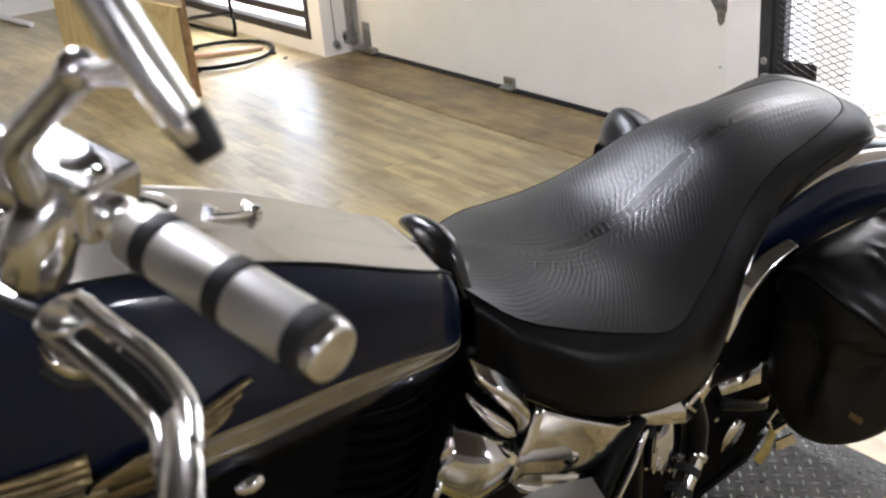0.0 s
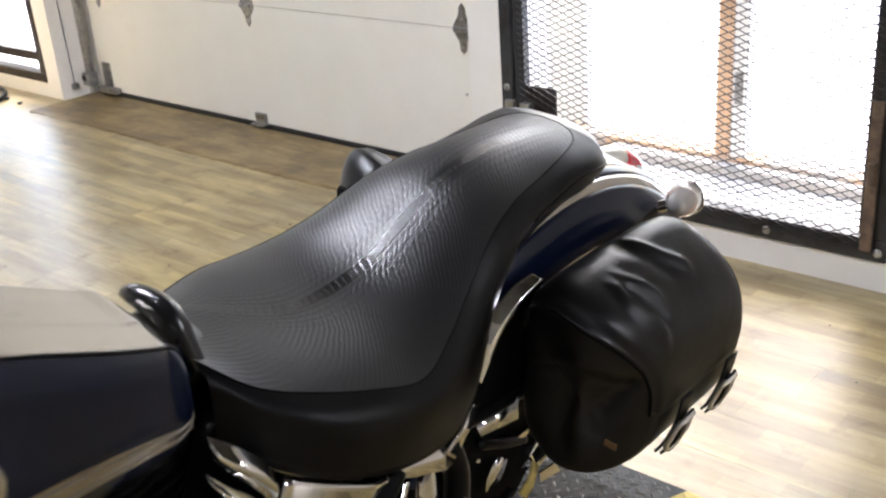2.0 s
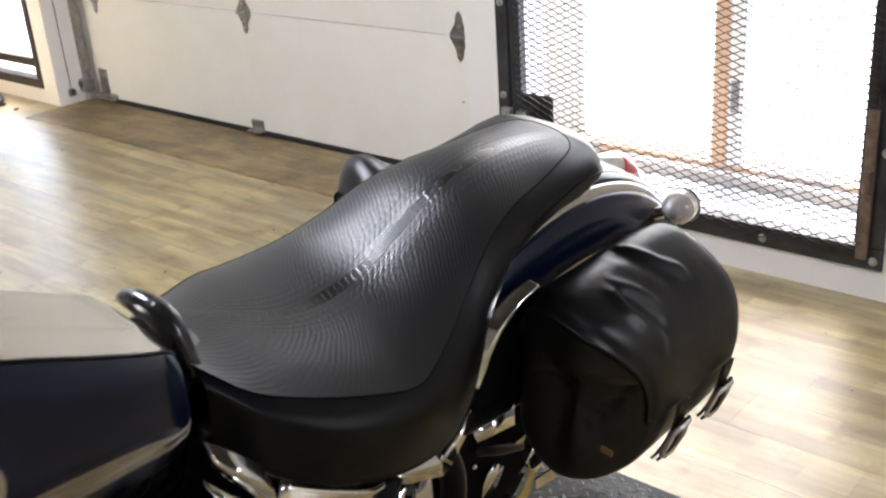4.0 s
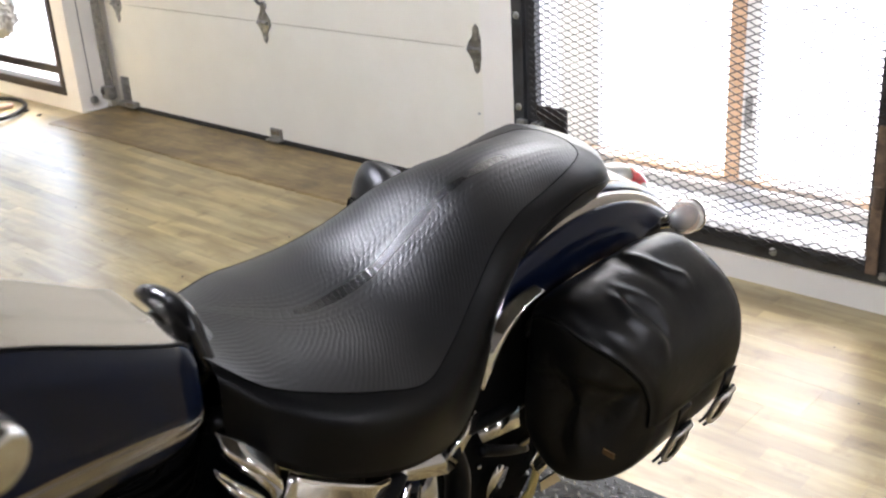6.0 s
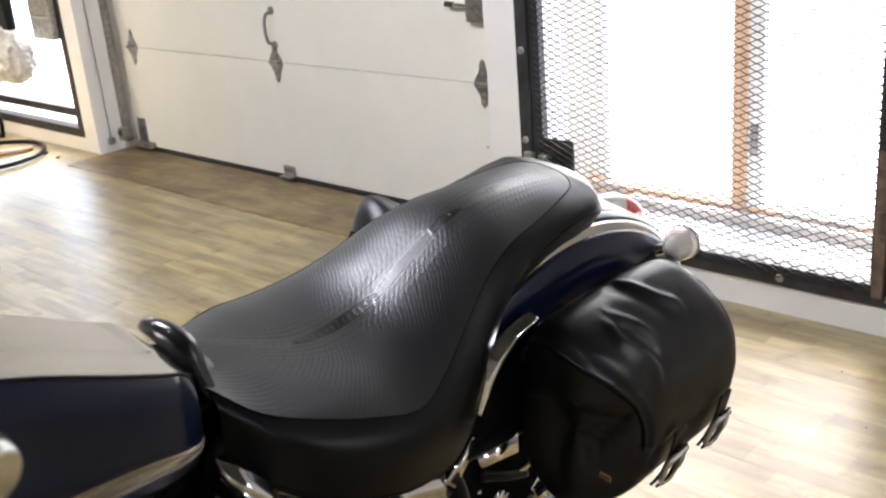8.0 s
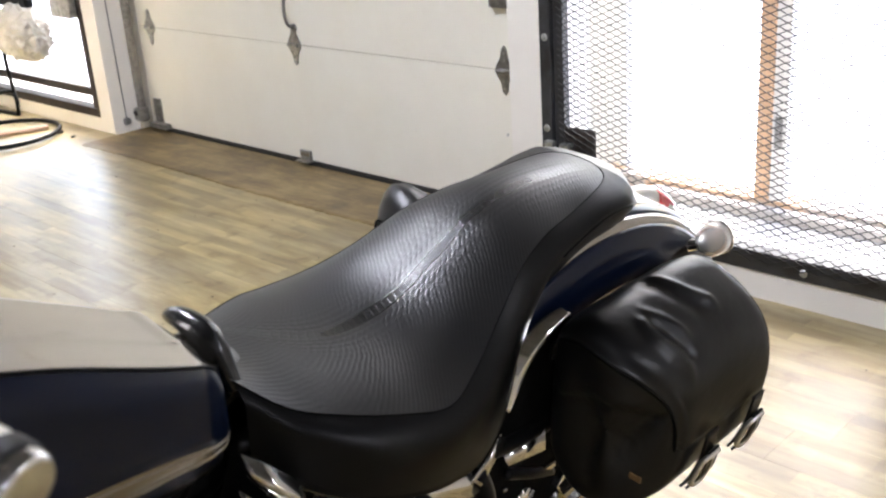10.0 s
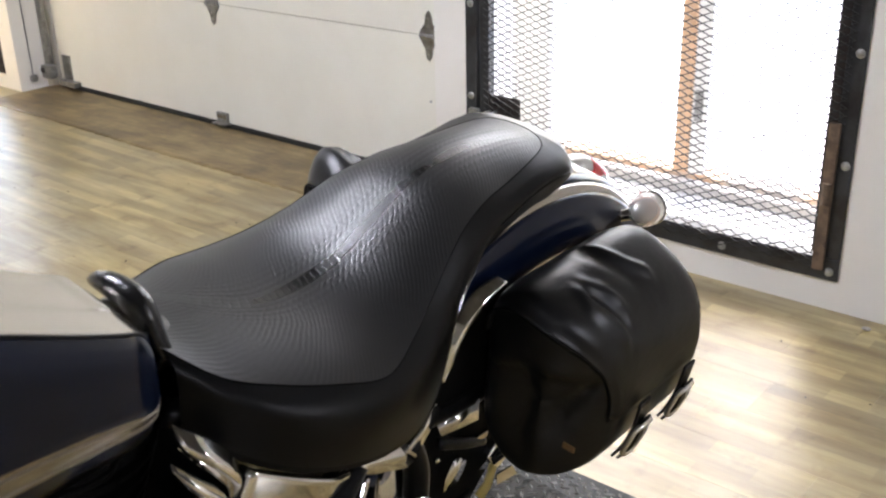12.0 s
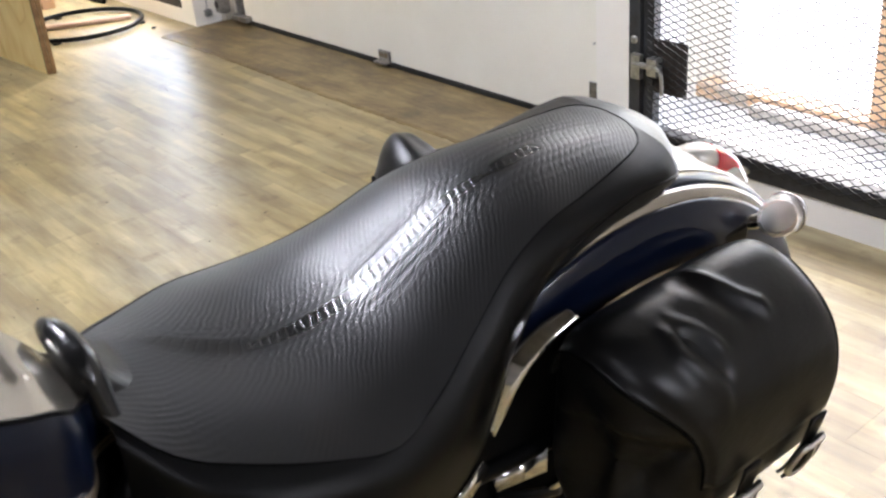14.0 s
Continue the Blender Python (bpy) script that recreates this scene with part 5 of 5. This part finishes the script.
part("seat_trim", tube([lean(0.880, 1.035, 0.705), lean(0.93, 1.022, 0.668), lean(0.99, 1.022, 0.628), lean(1.03, 1.03, 0.607)], 0.006, 10, 24), M_CHROME, bike, "chrome trim below the seat", True)
part("rail_bracket", bent_plate([[(1.018, 1.034, 0.628), (1.075, 1.026, 0.600), (1.130, 1.024, 0.582), (1.150, 1.024, 0.586)], [(1.020, 1.030, 0.604), (1.078, 1.020, 0.574), (1.135, 1.020, 0.552), (1.155, 1.022, 0.552)]]), M_CHROME, bike, "chrome rail bracket", True)
part("rail_end", ball(lean(1.022, 1.028, 0.616), 0.010), M_CHROME, bike, "", True)
part("cover_strip", bent_plate([[(1.140, 1.022, 0.572), (1.168, 1.020, 0.595), (1.196, 1.022, 0.612)], [(1.150, 1.018, 0.560), (1.180, 1.018, 0.584), (1.202, 1.020, 0.602)]]), M_CHROME, bike, "", True)
part("bracket_plate", bent_plate([[(1.228, 1.045, 0.556), (1.305, 1.035, 0.562)], [(1.232, 1.040, 0.538), (1.300, 1.032, 0.532)]]), M_CHROME, bike, "", True)
part("frame_strut", tube([lean(1.062, 1.028, 0.592), lean(1.015, 1.025, 0.548), lean(0.975, 1.02, 0.500), lean(0.955, 1.02, 0.46)], 0.0135, 10, 20, flat=1.5), M_BLACK, bike, "black frame strut", True)
part("brace_rod", tube([lean(1.090, 1.04, 0.556), lean(1.062, 1.035, 0.518), lean(1.020, 1.03, 0.478)], 0.006, 10, 14), M_CHROME, bike, "", True)
can = part("oil_canister", rod(lean(1.158, 1.075, 0.540), lean(1.140, 1.065, 0.462), 0.027, n=28, bevel=0.004), M_CHROME, bike, "chrome oil canister with ribbed end", True)
for k in range(14):
    a = k * math.pi / 7
    part("rib", rod(lean(1.146 + 0.026 * math.cos(a), 1.068 + 0.026 * math.sin(a), 0.486), lean(1.142 + 0.025 * math.cos(a), 1.066 + 0.025 * math.sin(a), 0.464), 0.0022, n=6), M_CHROME, can)
part("peg_mount", tube([lean(1.155, 1.03, 0.575), lean(1.168, 1.03, 0.53), lean(1.165, 1.03, 0.485)], 0.017, 12, 12), M_BLACK, bike, "", True)
pa, pb = Vector(lean(1.166, 1.028, 0.486)), Vector(lean(1.100, 1.010, 0.432))
peg = part("footpeg", rod(pa, pb, 0.0155, n=24, bevel=0.004), M_CHROME, bike, "chrome passenger peg with rubber bands", True)
for s in (0.22, 0.55, 0.84):
    part("rubber_band", rod(pa + (pb - pa) * s, pa + (pb - pa) * (s + 0.13), 0.0172, n=24, bevel=0.002), M_RUBBER, peg, "", True)
part("collar", rod(pa + (pb - pa) * -0.03, pa + (pb - pa) * 0.08, 0.018, n=24, bevel=0.003), M_CHROME, peg, "", True)
board = part("footboard", bent_plate([[(0.815, 1.00, 0.590), (0.880, 1.00, 0.590), (0.950, 0.995, 0.572)], [(0.818, 0.965, 0.560), (0.885, 0.962, 0.555), (0.955, 0.965, 0.535)]], 0.008), M_SATIN, bike, "satin metal chain guard step", True)
part("guard_rod", tube([lean(0.82, 0.975, 0.548), lean(0.89, 0.968, 0.536), lean(0.965, 0.98, 0.522)], 0.007, 10, 14), M_CHROME, board, "", True)
part("guard_knob", ball(lean(0.968, 0.985, 0.524), 0.013), M_CHROME, board, "", True)
part("guard_knob", ball(lean(0.985, 0.99, 0.468), 0.010), M_CHROME, board, "", True)
part("brake_rod", tube([(1.104, YC - 0.12, 0.348), (1.21, YC - 0.12, 0.372), (1.328, YC - 0.12, 0.396)], 0.006, 8, 12), M_FIN, bike, "black brake rod", True)
# Flat black plate added to fill the dark area above the brake rod.
part("dark_gap_plate", prism([(1.10, 0.314), (1.14, 0.312), (1.366, 0.347), (1.398, 0.382), (1.30, 0.43), (1.22, 0.47), (1.20, 0.55), (1.114, 0.594), (1.076, 0.523)], "y", YC - 0.100, YC - 0.092), M_ENGINE, bike, "flat black plate added for the dark below the seat")
part("linkage_knob", ball(lean(1.055, 0.998, 0.452), 0.012), M_CHROME, bike, "", True)
part("linkage", tube([lean(1.055, 0.998, 0.452), lean(1.03, 1.0, 0.41), lean(0.99, 1.02, 0.35)], 0.005, 8, 10), M_BLACK, bike, "", True)

# lever, links and bright brackets between the side plate and the saddlebag
OUT = YC - 0.126
lever = part("shift_lever", tube([(1.228, OUT, 0.543), (1.285, OUT - 0.004, 0.514), (1.338, OUT, 0.487)], lambda s: 0.0088 - 0.002 * s, 12, 14, flat=0.7), M_BLACK, bike, "black lever with a bright end", True)
part("lever_end", box(1.314, 1.341, OUT - 0.004, OUT + 0.004, 0.495, 0.506, 0.002), M_CHROME, lever)
part("bracket_bolt", ball((1.190, OUT, 0.593), 0.0055, (1.5, 0.8, 0.7)), M_CHROME, bike, "", True)
part("bracket_bolt", ball((1.230, OUT, 0.515), 0.0042), M_CHROME, bike, "", True)
part("link_blade", sheet([[(1.270, OUT - 0.003, 0.499), (1.296, OUT, 0.477)], [(1.258, OUT - 0.003, 0.490), (1.291, OUT, 0.460)], [(1.249, OUT - 0.003, 0.472), (1.282, OUT, 0.447)], [(1.248, OUT - 0.003, 0.452), (1.262, OUT, 0.442)]], 0.003), M_CHROME, bike, "curved chrome link", True)
block = part("axle_block", prism([(1.366, 0.468), (1.404, 0.420), (1.378, 0.412), (1.350, 0.450)], "y", OUT - 0.004, OUT + 0.010, 0.002), M_CHROME, bike, "grooved chrome axle adjuster")
for k in range(3):
    part("groove", rod((1.358 + 0.004 * k, OUT - 0.0052, 0.447 - 0.008 * k), (1.378 + 0.008 * k, OUT - 0.0052, 0.455 - 0.012 * k), 0.0018, n=8), M_BLACK, block)
# Strip in the ramp's yellow, painted for its reflection in the chrome.
part("yellow_reflection", sheet([[(1.362, OUT, 0.432), (1.374, OUT - 0.004, 0.420)], [(1.355, OUT, 0.400), (1.366, OUT - 0.004, 0.386)], [(1.336, OUT, 0.388), (1.350, OUT - 0.004, 0.372)]], 0.003), M_YELLOW, bike, "yellow strip for the ramp's reflection in chrome", True)
part("axle_plate", sheet([[(1.388, OUT, 0.392), (1.422, OUT - 0.004, 0.393)], [(1.394, OUT, 0.370), (1.440, OUT - 0.004, 0.367)]], 0.003), M_CHROME, bike)

# lean the finished motorcycle on its stand
turn = Matrix.Rotation(LEAN_BY, 4, "X")
pivot = Vector((0.75, YC, PIVOT))
bike.matrix_basis = Matrix.Translation(pivot + turn @ (Vector((0.75, YC, BZ)) - pivot)) @ turn

# ---- plywood, hoop, stool and cloth by the window ----
P0, P1 = Vector((2.172, 4.985, 0)), Vector((2.06, 6.55, 0))
PD = (P1 - P0).normalized()
PN = Vector((PD.y, -PD.x, 0))


def slab(a0, a1, b0, b1, z0, z1):
    """A block along the plywood's line: along it, across it and up."""
    bm = bmesh.new()
    vs = [bm.verts.new(P0 + PD * a + PN * b + Vector((0, 0, c))) for a in (a0, a1) for b in (b0, b1) for c in (z0, z1)]
    bmesh.ops.convex_hull(bm, input=vs)
    return bm


ply = thing("plywood_stand", "pine plywood stand with dark edge strip", "plywood", tuple(P0))
part("lower_panel", slab(0.014, 1.56, -0.018, 0.0, 0.0, 0.43), M_PLY, ply, "knotty pine plywood panel")
part("upper_panel", slab(0.0, 1.56, 0.001, 0.019, 0.0, 1.35), M_PALEPLY, ply, "paler plywood panel")
part("edge_strip", slab(0.0, 0.0135, -0.018, 0.0005, 0.0, 0.43), M_PLYEDGE, ply, "dark edge strip")
part("edge_strip", slab(-0.006, -0.0005, 0.001, 0.019, 0.0, 1.35), M_PLYEDGE, ply)

hoop = thing("hoop", "black metal hoop lying on the floor", "hoop", (2.60, 5.66, 0))
part("band", tube([(2.60 + 0.30 * math.cos(a), 5.66 + 0.30 * math.sin(a), 0.018) for a in [k * math.pi / 32 for k in range(64)]], 0.0120, 10, closed=True), M_BLACK, hoop, "", True)
for a in (3.9, 5.6, 1.6):
    part("foot", rod((2.60 + 0.30 * math.cos(a), 5.66 + 0.30 * math.sin(a), 0.0), (2.60 + 0.30 * math.cos(a), 5.66 + 0.30 * math.sin(a), 0.01), 0.022, n=14), M_RUBBER, hoop)
tagged(part("wooden_dowel", rod((2.38, 5.80, 0.014), (2.84, 5.60, 0.014), 0.014, bevel=0.003), M_DOWEL), "pinkish wooden dowel lying inside the hoop", "dowel")

stool = thing("stool", "black steel stool with sled base by the window", "stool", (2.90, 6.1, 0))
part("sled_leg", tube([(2.90, 6.06, 0.012), (2.88, 6.35, 0.012), (2.86, 6.68, 0.012), (2.87, 6.62, 0.05), (2.89, 6.30, 0.105), (2.90, 6.06, 0.145), (2.90, 6.045, 0.08)], 0.012, 8, closed=True), M_BLACK, stool, "black tubular sled leg", True)
part("post", tube([(2.90, 6.06, 0.14), (2.895, 6.07, 0.30), (2.89, 6.05, 0.62)], 0.011, 8), M_BLACK, stool, "", True)
part("post", tube([(2.89, 5.68, 0.55), (2.89, 5.66, 0.68)], 0.011, 8), M_BLACK, stool, "", True)
part("cross_bar", tube([(2.89, 6.06, 0.56), (2.89, 5.68, 0.56)], 0.011, 8), M_BLACK, stool, "", True)
part("back_panel", box(2.86, 2.91, 5.62, 6.04, 0.63, 1.15, 0.015), M_BLACK, stool, "black back panel")

cloth = bmesh.new()
bmesh.ops.create_icosphere(cloth, subdivisions=6, radius=1.0)
for v in cloth.verts:
    d = v.co.copy()
    swirl = math.atan2(d.z, d.y)
    fold = 0.16 * (1 - abs(noise.noise(d * 2.2 + Vector((0.7, 2.1, 0.4))))) ** 5 + 0.11 * (1 - abs(noise.noise(Vector((d.x * 3.0, d.y * 5.2 + d.z * 2.0, d.z * 4.0))))) ** 6
    r = 0.92 + fold + 0.08 * abs(math.sin(3.5 * swirl + 3.0 * d.x)) - 0.25 * max(0.0, -d.x - 0.86) * 7.0 + 0.09 * (1 - abs(noise.noise(d * 2.6))) + 0.05 * (1 - abs(noise.noise(d * 5.5 + Vector((3, 1, 2)))))
    tail = max(0.0, -d.y * 0.8 - d.z * 0.5) ** 3 * 0.55
    v.co = Vector((2.86 + 0.10 * d.x * r, 5.73 + 0.185 * d.y * r - 0.05 * tail, 0.505 + 0.118 * d.z * r - 0.05 * tail))
tagged(part("cloth_wrap", cloth, M_CLOTH, None, "", True), "crumpled pale cloth bundle tied to the stool", "cloth")

lockbox = part("lock_box", box(WX - 0.05, WX - 0.007, 5.30, 5.50, 0.585, 0.82, 0.006), M_GALV, win, "grey steel lock box")
part("latch_bar", rod((WX - 0.056, 5.31, 0.70), (WX - 0.056, 5.46, 0.705), 0.008, bevel=0.002), M_BOLT, lockbox, "zinc latch bar")

tagged(part("cardboard_box", box(2.62, 2.69, 6.23, 6.33, 0.0, 0.06, 0.003), M_TIMBER), "small brown cardboard box on the floor", "box")
tagged(part("pipe", rod((2.17, 7.62, 0.021), (2.11, 8.1, 0.021), 0.02, bevel=0.003), M_CEIL), "white plastic pipe on the floor", "pipe")

# ---- crumbs on the floor ----
rng = random.Random(11)


def crumb(x, y, r):
    bm = bmesh.new()
    bmesh.ops.create_icosphere(bm, subdivisions=1, radius=r)
    for v in bm.verts:
        v.co = Vector((v.co.x * rng.uniform(0.7, 1.5), v.co.y * rng.uniform(0.7, 1.4), v.co.z * 0.5))
    low = min(v.co.z for v in bm.verts)
    bmesh.ops.translate(bm, verts=bm.verts, vec=(x, y, -low))
    return bm


tagged(part("wood_chip", crumb(2.915, 1.003, 0.011), M_GREYWOOD), "small grey wood chip on the floor", "debris")
tagged(part("wood_chip", crumb(2.82, 5.30, 0.014), M_RUBBER), "small black rubber scrap on the floor", "debris")
grit = bmesh.new()
for k in range(130):
    x, y = rng.uniform(0.9, 2.9), rng.uniform(-0.2, 5.6)
    if RX0 < x < RX2 + 0.02 and RAMP_Y0 - 0.03 < y < RAMP_Y1:
        continue
    r = rng.uniform(0.0012, 0.0035)
    t = crumb(x, y, r)
    me = bpy.data.meshes.new("grit_piece")
    t.to_mesh(me)
    t.free()
    grit.from_mesh(me)
    bpy.data.meshes.remove(me)
tagged(part("floor_grit", grit, M_RUBBER), "dark grit scattered over the floor", "grit", kind="stuff")

# ---- floor planks, those near the motorcycle each a piece of its own ----
PW, PL, GAP = 0.152, 0.914, 0.00015
plank_meshes = {}


def plank_bm(length, bm=None, at=(0, 0, 0)):
    w, b = PW / 2 - GAP, 0.0002
    bm = bm or bmesh.new()
    low = [bm.verts.new((at[0] + a * w, at[1] + c * (length / 2 - GAP), -0.006)) for a, c in ((-1, -1), (1, -1), (1, 1), (-1, 1))]
    mid = [bm.verts.new((at[0] + a * w, at[1] + c * (length / 2 - GAP), -b)) for a, c in ((-1, -1), (1, -1), (1, 1), (-1, 1))]
    top = [bm.verts.new((at[0] + a * (w - b), at[1] + c * (length / 2 - GAP - b), 0)) for a, c in ((-1, -1), (1, -1), (1, 1), (-1, 1))]
    for p, q in ((low, mid), (mid, top)):
        for k in range(4):
            bm.faces.new((p[k], p[(k + 1) % 4], q[(k + 1) % 4], q[k]))
    bm.faces.new(top)
    return bm


rest = bmesh.new()
rng = random.Random(4)
for i in range(int((WX - X0) / PW)):
    x = WX - (i + 0.5) * PW
    y = Y0 - rng.random() * PL
    while y < Y1:
        a, b = max(y, Y0), min(y + PL, Y1)
        y += PL
        if b - a < 0.03:
            continue
        length = round(b - a, 3)
        if i < 25 and b > -0.6:
            if length not in plank_meshes:
                plank_meshes[length] = mesh("plank", plank_bm(length), M_FLOOR)
            ob = new("plank", plank_meshes[length])
            ob.parent = floor
            ob.location = (x, (a + b) / 2, 0)
        else:
            plank_bm(length, rest, (x, (a + b) / 2, 0))
tagged(part("plank_field", rest, M_FLOOR, floor), kind="stuff")
